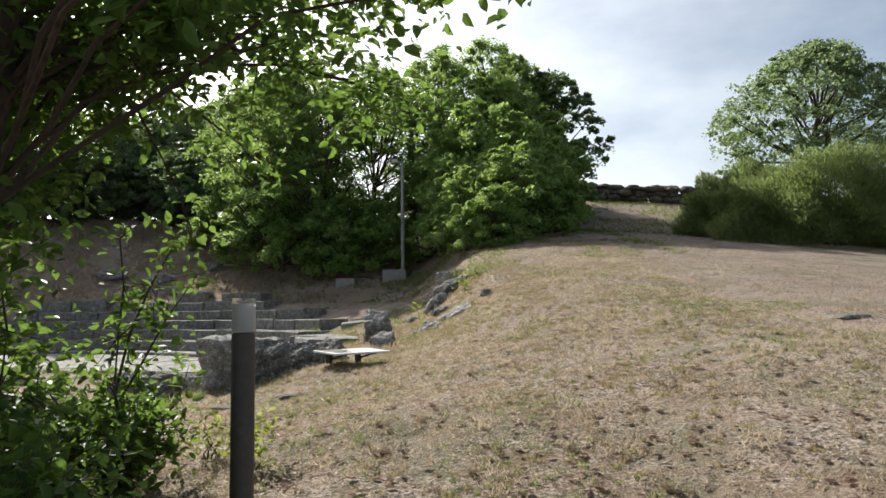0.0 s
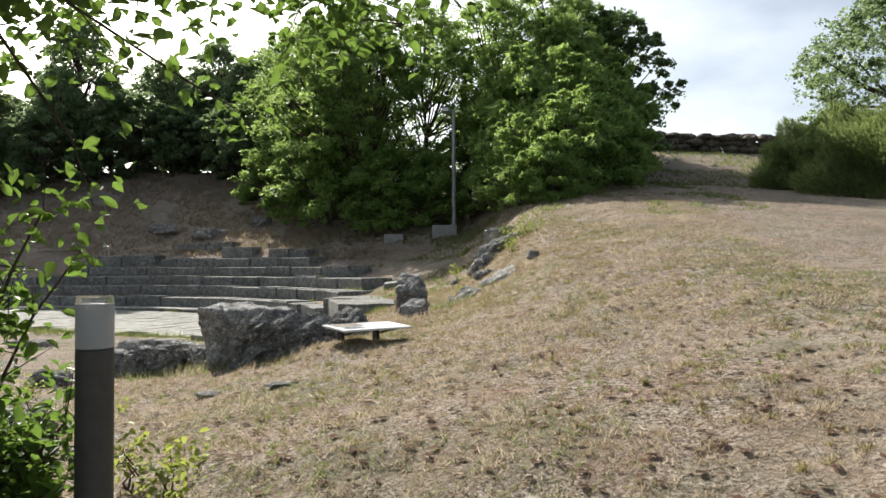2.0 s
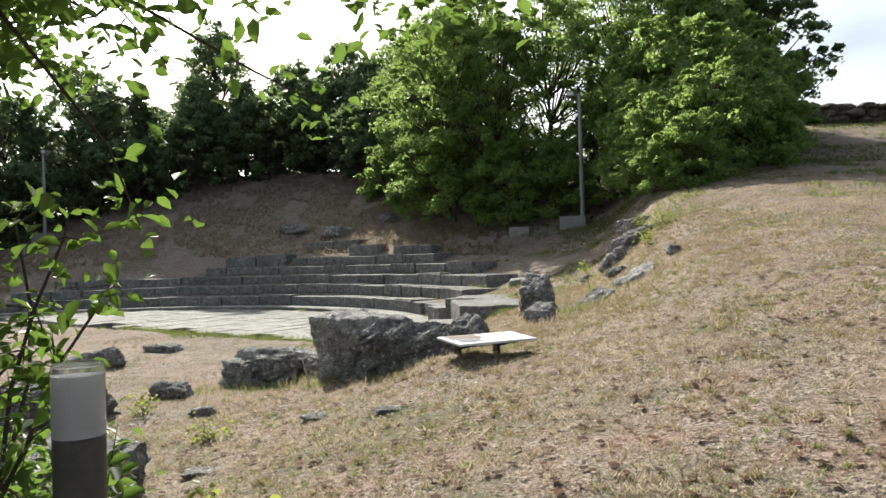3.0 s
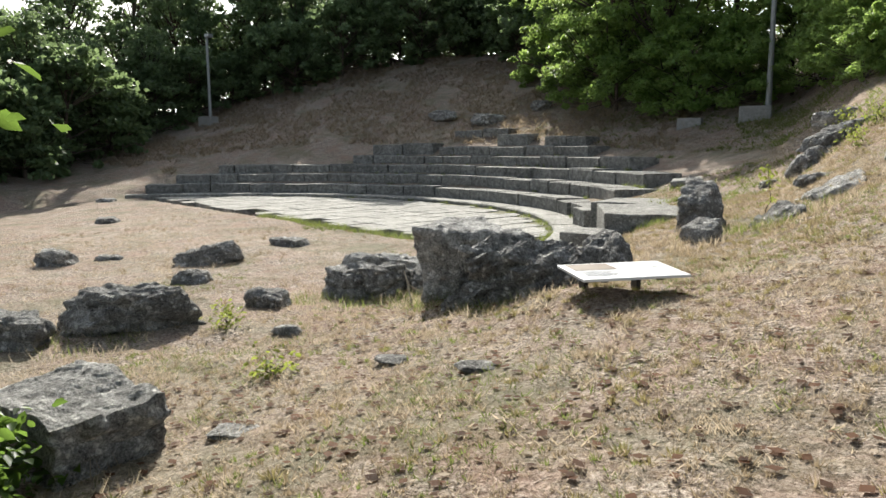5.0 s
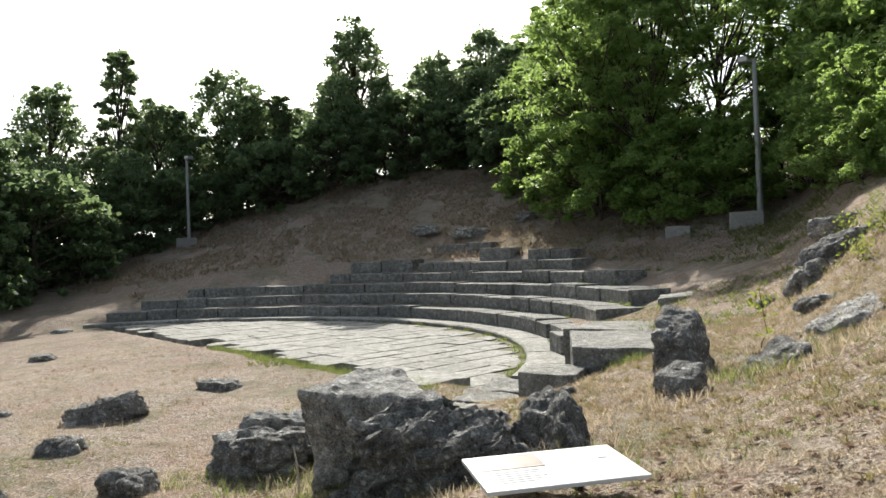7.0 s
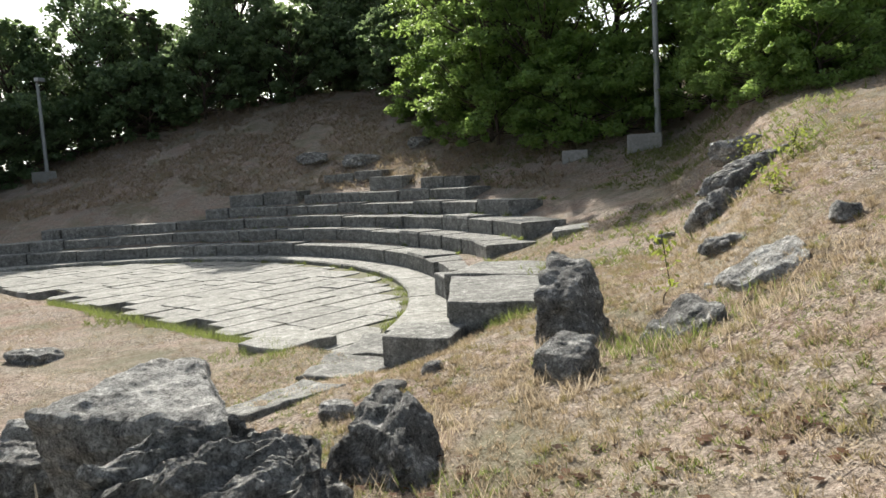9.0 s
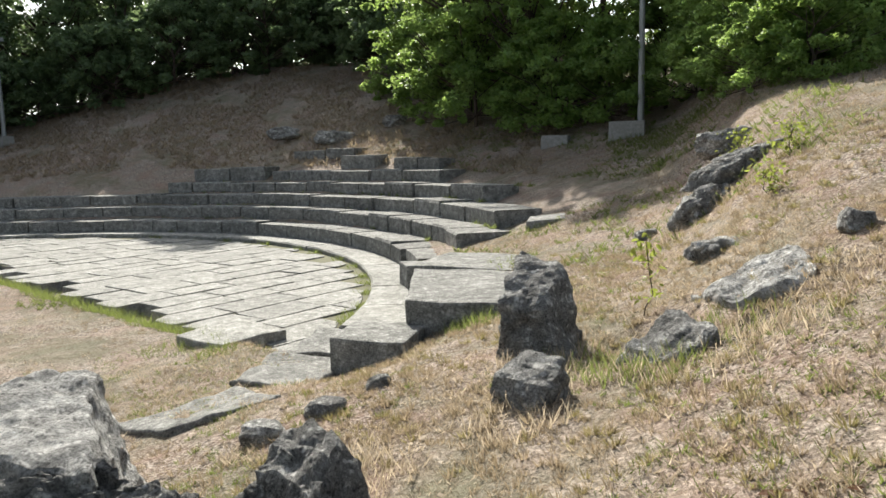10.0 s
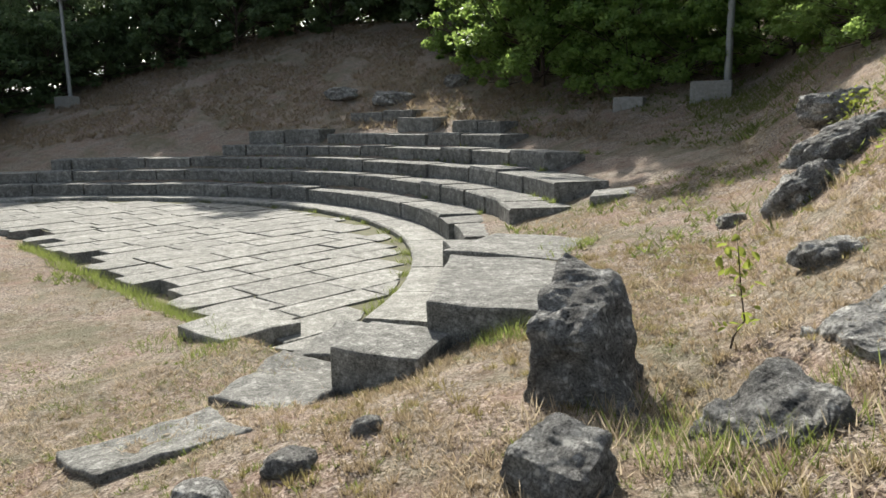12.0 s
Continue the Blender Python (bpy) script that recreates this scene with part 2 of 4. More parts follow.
# ---- large structure ----
def rough_height(x, y):
    z = height(x, y)
    near = behind_front(x, y) < -0.1 or math.hypot(x - CX, y - CY) > 11
    if near:
        z += 0.035 * noise.noise((x * 0.9, y * 0.9, 0)) + 0.02 * noise.noise((x * 2.7, y * 2.7, 5)) + 0.016 * noise.noise((x * 6, y * 6, 9))
    return z


def axis(stops):
    out = []
    for a, b, s in stops:
        k = max(1, round((b - a) / s))
        out += [a + (b - a) * i / k for i in range(k)]
    return out + [stops[-1][1]]


def build_ground():
    xs = axis([(-4000, -400, 900), (-400, -80, 40), (-80, -30, 5), (-30, -8, 0.4), (-8, -5, 0.12), (-5, 4, 0.07), (4, 6, 0.12), (6, 16, 0.35), (16, 60, 4), (60, 400, 40), (400, 4000, 900)])
    ys = axis([(-4000, -400, 900), (-400, -40, 40), (-40, -4, 3), (-4, 2, 0.4), (2, 14.5, 0.07), (14.5, 18, 0.12), (18, 30, 0.25), (30, 60, 1.2), (60, 400, 40), (400, 4000, 900)])
    verts = [(x, y, rough_height(x, y)) for y in ys for x in xs]
    w = len(xs)
    faces = [(j * w + i, j * w + i + 1, (j + 1) * w + i + 1, (j + 1) * w + i) for j in range(len(ys) - 1) for i in range(w - 1)]
    ob = array_mesh("ground", verts, faces, M_GROUND)
    ob.data.shade_smooth()
    return tagged(ob, "sloping ground of sun-dried cut grass and bare earth", "ground", kind="structure")


ground = build_ground()


def arc_block(r0, r1, a0, a1, z0, z1, rng, segs=3, jitter=0.032):
    """A slightly uneven stone block between two radii and two angles (degrees)."""
    bm = bmesh.new()
    cols = []
    dz, dr = rng.uniform(-jitter, jitter), rng.uniform(-jitter, jitter) * 1.5
    for i in range(segs + 1):
        a = radians(a0 + (a1 - a0) * i / segs)
        ring = []
        for r, z in ((r0 + dr, z0), (r0 + dr - 0.006, z1 - 0.03), (r0 + dr + 0.022, z1 + dz), (r1, z1 + dz * 0.5), (r1, z0)):
            r += rng.uniform(-0.008, 0.008)
            ring.append(bm.verts.new((CX + r * math.cos(a), CY + r * math.sin(a), z + rng.uniform(-0.006, 0.006))))
        cols.append(ring)
    for c0, c1 in zip(cols, cols[1:]):
        for k in range(5):
            bm.faces.new((c0[k], c0[(k + 1) % 5], c1[(k + 1) % 5], c1[k]))
    bm.faces.new(cols[0][::-1])
    bm.faces.new(cols[-1])
    bmesh.ops.recalc_face_normals(bm, faces=bm.faces)
    return bm


def seat_row(k, spans, length, label):
    """Row k (1 is lowest) of stone seats over angle spans."""
    rng = random.Random(100 + k)
    row = thing("seat_row", Matrix.Identity(4), label, "stone seats", "rows of theatre seats", "structure")
    r0, z1 = R_ROW + TREAD * (k - 1), Z_RING + RISE * k
    for a0, a1 in spans:
        a = a0
        while a < a1 - 1:
            da = math.degrees(length * rng.uniform(0.65, 1.4) / r0)
            if a1 - (a + da) < 2.5:
                da = a1 - a
            part("stone_block", arc_block(r0, r0 + TREAD + 0.12, a + 0.1, a + da - 0.1, z1 - RISE - 0.15, z1, rng), M_SEAT, row)
            a += da
    return row



# paving of the orchestra: slabs in straight courses, cut by the kerb ring and by the broken front edge
M_JOINT = plain("earth_in_joints", (0.13, 0.125, 0.065), 0.95, 0, 0.45, 20)
TURN_PAVE = radians(71)


def slab(bm, x0, x1, y0, y1, z, rng, inside):
    """One flat slab; corners that fall outside are pulled in."""
    c, s = math.cos(TURN_PAVE), math.sin(TURN_PAVE)
    n = 4
    pts = [(x0 + (x1 - x0) * i / n, y0) for i in range(n)] + [(x1, y0), (x1, (y0 + y1) / 2)] + [(x1 - (x1 - x0) * i / n, y1) for i in range(n)] + [(x0, y1), (x0, (y0 + y1) / 2)]
    mid = Vector(((x0 + x1) / 2, (y0 + y1) / 2))
    out = []
    for p in pts:
        p = Vector(p) + Vector((rng.uniform(-0.014, 0.014), rng.uniform(-0.014, 0.014)))
        for _ in range(12):
            wx, wy = CX + p.x * c - p.y * s, CY + p.x * s + p.y * c
            if math.hypot(p.x, p.y) < R_FLOOR - 0.05 and behind_front(wx, wy) > 0.14 * noise.noise((wx * 1.3, wy * 1.3, 2)) - 0.06:
                break
            p = p.lerp(mid, 0.2)
        out.append((CX + p.x * c - p.y * s, CY + p.x * s + p.y * c))
    k = len(out)
    mx, my = sum(p[0] for p in out) / k, sum(p[1] for p in out) / k
    ta, tb = rng.uniform(-0.006, 0.006), rng.uniform(-0.006, 0.006)
    top = [bm.verts.new((mx + (x - mx) * 0.98, my + (y - my) * 0.98, z + ta * (x - mx) + tb * (y - my) + rng.uniform(-0.003, 0.003))) for x, y in out]
    side = [bm.verts.new((x, y, v.co.z - 0.008)) for (x, y), v in zip(out, top)]
    low = [bm.verts.new((x, y, z - 0.2)) for x, y in out]
    bm.faces.new(top)
    for lower, upper in ((side, top), (low, side)):
        for i in range(k):
            bm.faces.new((lower[i], lower[(i + 1) % k], upper[(i + 1) % k], upper[i]))
    bmesh.ops.recalc_face_normals(bm, faces=bm.faces)
    return bm


def on_floor(x, y):
    jag = 0.22 * noise.noise((x * 0.45, y * 0.45, 3)) + 0.12 * noise.noise((x * 1.7, y * 1.7, 8))
    return math.hypot(x - CX, y - CY) < R_FLOOR - 0.05 and behind_front(x, y) > jag


def build_floor():
    floor = thing("orchestra_floor", Matrix.Identity(4), "pale limestone slab floor of the theatre orchestra", "paving", kind="structure")
    rng = random.Random(31)
    c, s = math.cos(TURN_PAVE), math.sin(TURN_PAVE)
    y = -12.0
    while y < 12:
        w = rng.uniform(0.46, 0.7)
        x = -12.5 + rng.uniform(0, 1)
        while x < 12.5:
            ln = rng.uniform(0.55, 1.5)
            mx, my = x + ln / 2, y + w / 2
            if on_floor(CX + mx * c - my * s, CY + mx * s + my * c):
                g = rng.choice((0.008, 0.012, 0.018, 0.025, 0.032))
                part("paving_slab", slab(bmesh.new(), x + g, x + ln - g, y + g, y + w - g, Z_FLOOR + rng.uniform(-0.006, 0.006), rng, on_floor), M_PAVING, floor)
            x += ln
        y += w
    bm = bmesh.new()
    pts = [(CX + (R_FLOOR + 0.12) * math.cos(radians(a)), CY + (R_FLOOR + 0.12) * math.sin(radians(a))) for a in range(6, 134, 4)]
    bm.faces.new([bm.verts.new((x, y, Z_FLOOR - 0.024)) for x, y in pts])
    part("joint_earth", bm, M_JOINT, floor, "dark earth and moss in the joints")
    return floor


# ---- boulders and blocks ----
def ridged(p):
    return 1 - 2 * abs(noise.noise(p))


def boulder(name, at, size, seed, turn=0.0, tilt=(0, 0), facets=9, rough=0.10, sub=5, mat=None, label="", sink=0.3, crag=1.0):
    """A weathered angular stone; at is the middle of its foot, size its full extents above the ground."""
    rng = random.Random(seed)
    planes = [Vector((rng.gauss(0, 1), rng.gauss(0, 1), rng.gauss(0.25, 0.6))).normalized() for _ in range(facets)]
    planes = [(p, rng.uniform(0.62, 0.9)) for p in planes]
    planes += [(Vector((rng.uniform(-0.15, 0.15), rng.uniform(-0.15, 0.15), 1)).normalized(), 0.66), (Vector((0.2, -1, 0.1)).normalized(), 0.72), (Vector((-1, -0.2, 0.15)).normalized(), 0.74), (Vector((1, 0.1, 0.2)).normalized(), 0.76)]
    bm = bmesh.new()
    bmesh.ops.create_icosphere(bm, subdivisions=sub, radius=1)
    off = Vector((seed * 7.13, seed * 3.7, seed * 1.9))
    for v in bm.verts:
        n = v.co.normalized()
        acc = math.exp(-26 * 1.15)
        for m, d in planes:
            k = n.dot(m)
            if k > 0.25:
                acc += math.exp(-26 * min(d / k, 3))
        v.co = n * (-math.log(acc) / 26) * (1 + rough * noise.noise(n * 1.6 + off))
    lo = [min(v.co[i] for v in bm.verts) for i in range(3)]
    hi = [max(v.co[i] for v in bm.verts) for i in range(3)]
    full = (size[0], size[1], size[2] / (1 - sink))
    g = crag * min(1.0, 1.4 * min(size)) ** 0.5
    for v in bm.verts:
        p = Vector([((v.co[i] - lo[i]) / (hi[i] - lo[i]) - 0.5) * full[i] for i in range(3)])
        q = p + off
        near = noise.voronoi(Vector((q.x * 3.2, q.y * 3.2, q.z * 5)))[0]
        close = noise.voronoi(q * 9)[0]
        d = 0.02 * ridged(q * 2.6) + 0.075 * min(1.0, 2.5 * (near[1] - near[0])) + 0.04 * min(1.0, 2.5 * (close[1] - close[0])) + 0.012 * noise.noise(q * 25) - 0.05
        v.co = p * (1 + g * d / max(0.12, p.length))
    m = Matrix.Rotation(radians(turn), 4, "Z") @ Matrix.Rotation(radians(tilt[0]), 4, "X") @ Matrix.Rotation(radians(tilt[1]), 4, "Y")
    bmesh.ops.transform(bm, matrix=m, verts=bm.verts)
    top = max(v.co.z for v in bm.verts)
    bmesh.ops.translate(bm, vec=(0, 0, size[2] - top), verts=bm.verts)
    ob = mesh_object(name, bm, mat or M_BOULDER)
    x, y = at[:2]
    ob.location = (x, y, at[2] if len(at) > 2 else height(x, y))
    return tagged(ob, label or "weathered grey limestone boulder with dark lichen in dry grass", "rock")


def hewn(name, low, top, seed, label, mat=None, cuts=6, rough=0.02, fine=0.0, bevel=0.025, category="stone block", strata=0.0, dip=(0.35, 0.0)):
    """A stone block between a lower and an upper ring of four points, with worn edges."""
    bm = bmesh.new()
    low = [bm.verts.new(p) for p in low]
    top = [bm.verts.new(p) for p in top]
    bm.faces.new(top)
    bm.faces.new(low[::-1])
    for i in range(4):
        bm.faces.new((low[i], low[(i + 1) % 4], top[(i + 1) % 4], top[i]))
    bmesh.ops.recalc_face_normals(bm, faces=bm.faces)
    bmesh.ops.bevel(bm, geom=bm.edges[:], offset=bevel, segments=2, affect="EDGES", profile=0.6)
    bmesh.ops.subdivide_edges(bm, edges=[e for e in bm.edges if e.calc_length() > 0.15], cuts=cuts, use_grid_fill=True)
    off = Vector((seed * 3.3, seed, 0))
    if strata:
        bm.normal_update()
        ways = [v.normal.copy() for v in bm.verts]
        for v, way in zip(bm.verts, ways):
            q = v.co + off
            lay = Vector((q.x * 0.8, q.y * 0.8, q.z + dip[0] * q.x + dip[1] * q.y))
            d = 0.0
            for k, amp in ((2.2, 1.0), (5.5, 0.5), (13.0, 0.25)):
                near = noise.voronoi(Vector((lay.x * k, lay.y * k, lay.z * k * 1.8)))[0]
                d += amp * (min(1.0, (near[1] - near[0]) * 2.6) - 0.6)
            v.co += way * strata * (d + 0.25 * noise.noise(q * 30))
    for v in bm.verts:
        c = v.co.copy()
        v.co += rough * Vector((noise.noise(c * 2.5 + off), noise.noise(c * 2.5 + off * 2), noise.noise(c * 2.5 + off * 3)))
        if fine:
            v.co += fine * Vector((noise.noise(c * 9 + off), noise.noise(c * 9 + off * 2), noise.noise(c * 9 + off * 3)))
            v.co -= fine * 1.2 * max(0, noise.noise(c * 5 + off) - 0.1) * Vector((0, 0, 1))
    bmesh.ops.recalc_face_normals(bm, faces=bm.faces)
    ob = mesh_object(name, bm, mat or M_SEAT, None, bool(fine) and not strata)
    return tagged(ob, label, category)


def flat_ring(pts, z):
    return [(x, y, z) for x, y in pts]


ROCK = dict(cuts=30, bevel=0.035, category="rock")
hewn("flat_topped_boulder", flat_ring([(-2.88, 10.36), (-1.8, 10.4), (-2.2, 11.3), (-2.95, 11.4)], 0.2),
     [(-2.97, 10.31, 1.19), (-1.8, 10.42, 1.15), (-2.72, 11.36, 1.17), (-3.08, 11.4, 1.19)], 1,
     "large flat-topped limestone block, pale lichened top and undercut side", M_PALE_ROCK, rough=0.05, fine=0.025, strata=0.022, **ROCK)
hewn("boulder", flat_ring([(-2.5, 9.88), (-1.05, 9.95), (-1.0, 10.5), (-2.3, 10.6)], 0.3),
     [(-2.3, 9.98, 0.98), (-1.28, 10.15, 1.03), (-1.36, 10.55, 1.15), (-2.1, 10.55, 1.19)], 2,
     "dark jagged limestone boulder leaning on a flat block", M_BOULDER, rough=0.07, fine=0.03, strata=0.07, dip=(-0.55, 0.2), **ROCK)
hewn("boulder", flat_ring([(-1.72, 10.72), (-0.78, 10.48), (-0.72, 11.1), (-1.5, 11.38)], 0.5),
     [(-1.48, 10.92, 1.0), (-1.0, 10.76, 1.05), (-1.12, 11.08, 1.12), (-1.42, 11.2, 1.11)], 3,
     "grey limestone boulder with a sharp ridge beside a flat block", M_BOULDER, rough=0.06, fine=0.03, strata=0.03, dip=(0.5, 0.3), **ROCK)
boulder("boulder", (-4.05, 11.05), (1.2, 0.7, 0.38), 4, 10, (0, -6), sub=5)
boulder("boulder", (-3.2, 11.25), (0.6, 0.5, 0.24), 5, 20)
boulder("boulder", (-4.7, 10.2), (0.48, 0.4, 0.2), 6, 0)
boulder("boulder", (-5.25, 8.85), (1.35, 0.6, 0.42), 7, 40, (0, 0), sub=5, label="long dark craggy limestone outcrop in dry grass")
boulder("boulder", (-5.75, 7.95), (0.8, 0.5, 0.3), 8, 30)
boulder("boulder", (-7.55, 12.15), (1.05, 0.5, 0.34), 9, 40, (0, -8))
boulder("boulder", (-7.85, 14.3), (0.8, 0.5, 0.14), 10, 0)
boulder("boulder", (-6.5, 10.8), (0.5, 0.4, 0.18), 11, 25)
boulder("boulder", (-9.75, 11.15), (0.72, 0.5, 0.26), 12, 10)
boulder("boulder", (-9.3, 11.75), (0.42, 0.35, 0.1), 32, 10, sub=3)
boulder("boulder", (-3.71, 9.3), (0.28, 0.2, 0.08), 14, 10, sub=3)
boulder("boulder", (-15.2, 16.2), (0.6, 0.5, 0.14), 33, 10, sub=3)
boulder("boulder", (-20.5, 20.3), (0.7, 0.5, 0.14), 34, 10, sub=3)
boulder("boulder", (-1.25, 8.12), (0.32, 0.22, 0.025), 35, 5, sub=3)
boulder("boulder", (-2.28, 7.15), (0.36, 0.25, 0.03), 36, 5, sub=3)
boulder("boulder", (-2.05, 8.4), (0.24, 0.2, 0.03), 37, 5, sub=3)
hewn("pitted_block", flat_ring([(-3.55, 6.5), (-2.75, 6.4), (-2.62, 7.0), (-3.5, 7.15)], 0.05), flat_ring([(-3.6, 6.45), (-2.72, 6.36), (-2.62, 6.95), (-3.55, 7.1)], 0.63), 15,
     "pale pitted limestone block beside a leafy bush", M_PALE_ROCK, rough=0.06, fine=0.02, strata=0.03, **ROCK)
hewn("boulder", flat_ring([(-0.8, 12.12), (-0.4, 11.98), (-0.3, 12.28), (-0.68, 12.42)], 0.7),
     [(-0.74, 12.14, 1.08), (-0.42, 12.03, 1.08), (-0.36, 12.26, 1.19), (-0.64, 12.36, 1.2)], 17,
     "grey limestone boulder with a flat lichened top on the slope", M_BOULDER, rough=0.04, fine=0.02, strata=0.018, **ROCK)
hewn("standing_stone", flat_ring([(-0.95, 12.98), (-0.27, 12.88), (-0.24, 13.4), (-0.85, 13.5)], 0.7),
     [(-0.94, 13.02, 1.34), (-0.66, 12.98, 1.31), (-0.6, 13.48, 1.56), (-0.92, 13.6, 1.61)], 16,
     "upright leaning dark limestone stone with a sloping pale top", M_BOULDER, rough=0.06, fine=0.03, strata=0.02, dip=(0.2, 0.6), **ROCK)
hewn("boulder", flat_ring([(-0.2, 12.58), (0.15, 12.26), (0.52, 12.45), (0.25, 12.98)], 0.8),
     [(-0.1, 12.64, 1.19), (0.12, 12.4, 1.2), (0.44, 12.53, 1.35), (0.22, 12.88, 1.39)], 18,
     "angular grey limestone boulder bedded in green grass", M_BOULDER, rough=0.05, fine=0.02, strata=0.024, **ROCK)
hewn("boulder", flat_ring([(0.28, 13.5), (0.6, 12.9), (1.08, 12.88), (1.02, 13.7)], 1.0),
     [(0.27, 13.45, 1.32), (0.58, 12.92, 1.43), (1.0, 12.92, 1.63), (0.9, 13.55, 1.68)], 19,
     "broad sloping grey limestone slab set in the hillside", M_PALE_ROCK, rough=0.05, fine=0.025, strata=0.025, **ROCK)
# sunlit top of the rock group: its brightness is put into the paler stone
boulder("boulder", (-4.05, 11.6), (1.25, 0.75, 0.4), 13, 15, sub=5, mat=M_PALE_ROCK, label="low limestone boulder, coloured paler for the sunlit top of the rocks")
hewn("hewn_block", flat_ring([(-2.2, 20.0), (-1.55, 20.1), (-1.65, 20.6), (-2.25, 20.55)], 0.9), [(-2.2, 20.0, 1.2), (-1.55, 20.1, 1.27), (-1.65, 20.6, 1.3), (-2.25, 20.55, 1.25)], 23, "flat grey limestone slab at the end of a seat row")
boulder("boulder", (0.52, 14.45), (0.5, 0.3, 0.12), 22, 10, (0, -10))
boulder("boulder", (0.45, 16.6), (0.85, 0.4, 0.3), 20, 40, (0, -24))
boulder("boulder", (0.95, 17.2), (1.6, 0.5, 0.28), 21, 25, (0, -14))
boulder("boulder", (0.85, 19.1), (0.95, 0.5, 0.3), 38, 10, (0, -8))
boulder("boulder", (-0.16, 17.15), (0.3, 0.25, 0.12), 39, 10, sub=3)
boulder("boulder", (1.25, 13.45), (0.22, 0.18, 0.12), 40, 10, sub=3, mat=M_PALE_ROCK, label="small pale limestone on the slope")
boulder("boulder", (-1.68, 12.7), (0.17, 0.14, 0.09), 41, 10, sub=3)
boulder("boulder", (-1.87, 12.32), (0.26, 0.2, 0.08), 42, 10, sub=3)
boulder("boulder", (-2.1, 12.0), (0.28, 0.22, 0.09), 43, 10, sub=3)
boulder("boulder", (4.7, 8.1), (0.55, 0.35, 0.04), 44, 5, sub=3, mat=M_PAVING, label="flat pale stone lying in the dry grass")

END = "hewn grey limestone block at the ends of the seat rows"
hewn("hewn_block", flat_ring([(-2.62, 13.8), (-1.92, 13.8), (-1.97, 14.5), (-2.68, 14.5)], 0.3), flat_ring([(-2.62, 13.8), (-1.92, 13.8), (-1.97, 14.5), (-2.68, 14.5)], 0.77), 1, END)
hewn("hewn_block", flat_ring([(-2.14, 14.4), (-1.15, 14.42), (-1.4, 16.2), (-2.75, 16.2)], 0.4), flat_ring([(-2.14, 14.4), (-1.15, 14.42), (-1.4, 16.2), (-2.75, 16.2)], 1.0), 2, END)
hewn("hewn_block", flat_ring([(-2.9, 16.35), (-1.6, 16.3), (-1.7, 17.6), (-2.75, 17.6)], 0.4), flat_ring([(-2.9, 16.35), (-1.6, 16.3), (-1.7, 17.6), (-2.75, 17.6)], 1.0), 3, END)
hewn("hewn_block", flat_ring([(-3.45, 17.9), (-2.95, 18.2), (-3.3, 18.75), (-3.85, 18.45)], 0.3), flat_ring([(-3.45, 17.9), (-2.95, 18.2), (-3.3, 18.75), (-3.85, 18.45)], 0.72), 4, END)
STEP = "worn grey limestone slab sunk in the grass before the theatre floor"
for i, ring_pts in enumerate(([(-3.68, 12.42), (-2.95, 12.12), (-2.5, 12.78), (-3.1, 13.1)], [(-3.3, 13.3), (-2.52, 13.16), (-2.6, 14.55), (-3.55, 14.5)], [(-3.6, 14.62), (-2.76, 14.78), (-2.9, 15.9), (-3.75, 15.7)])):
    hewn("sunk_slab", flat_ring(ring_pts, 0.1), [(x, y, max(0.34, height(x, y) + 0.05)) for x, y in ring_pts], 5 + i, STEP, rough=0.05, fine=0.02, cuts=12)
hewn("edge_slab", flat_ring([(-5.0, 14.75), (-4.25, 14.55), (-3.95, 15.3), (-4.9, 15.75)], 0.05), flat_ring([(-5.0, 14.75), (-4.25, 14.55), (-3.95, 15.3), (-4.9, 15.75)], 0.41), 8, "thick pale limestone slab on the broken floor edge", M_PAVING)


def arc_stone(k, a0, a1, z0, z1, depth, seed, label):
    r = R_ROW + TREAD * (k - 1)
    ring_pts = [(CX + q * math.cos(radians(a)), CY + q * math.sin(radians(a))) for q, a in ((r, a0), (r, a1), (r + depth, a1), (r + depth, a0))]
    return hewn("hewn_block", flat_ring(ring_pts, z0), flat_ring(ring_pts, z1), seed, label)


UPPER = "loose hewn limestone block lying on the high seat rows"
arc_stone(5, 85.5, 91.0, 1.5, 2.12, 0.8, 11, UPPER)
arc_stone(5, 91.2, 96.5, 1.5, 2.08, 0.8, 12, UPPER)
arc_stone(7, 76.2, 80.5, 1.9, 2.66, 0.7, 13, UPPER)
arc_stone(7, 80.7, 85.3, 1.9, 2.6, 0.7, 14, UPPER)
arc_stone(6, 70.3, 75.8, 1.8, 2.42, 0.6, 15, UPPER)
arc_stone(6, 63.5, 67.3, 1.8, 2.32, 0.6, 16, UPPER)
arc_stone(6, 59.8, 63.3, 1.8, 2.28, 0.6, 17, UPPER)
boulder("boulder", (-9.9, 34.5), (0.9, 0.7, 0.5), 51, 10, label="dark rock on the shaded grassy slope above the seats")
boulder("boulder", (-11.2, 31.0), (1.5, 0.9, 0.35), 52, 20, label="dark rock on the shaded grassy slope above the seats")
boulder("boulder", (-13.6, 31.6), (1.7, 0.9, 0.35), 53, -20, label="dark rock on the shaded grassy slope above the seats")
boulder("boulder", (-9.3, 31.8), (0.8, 0.6, 0.35), 54, -20, label="dark rock on the shaded grassy slope above the seats")

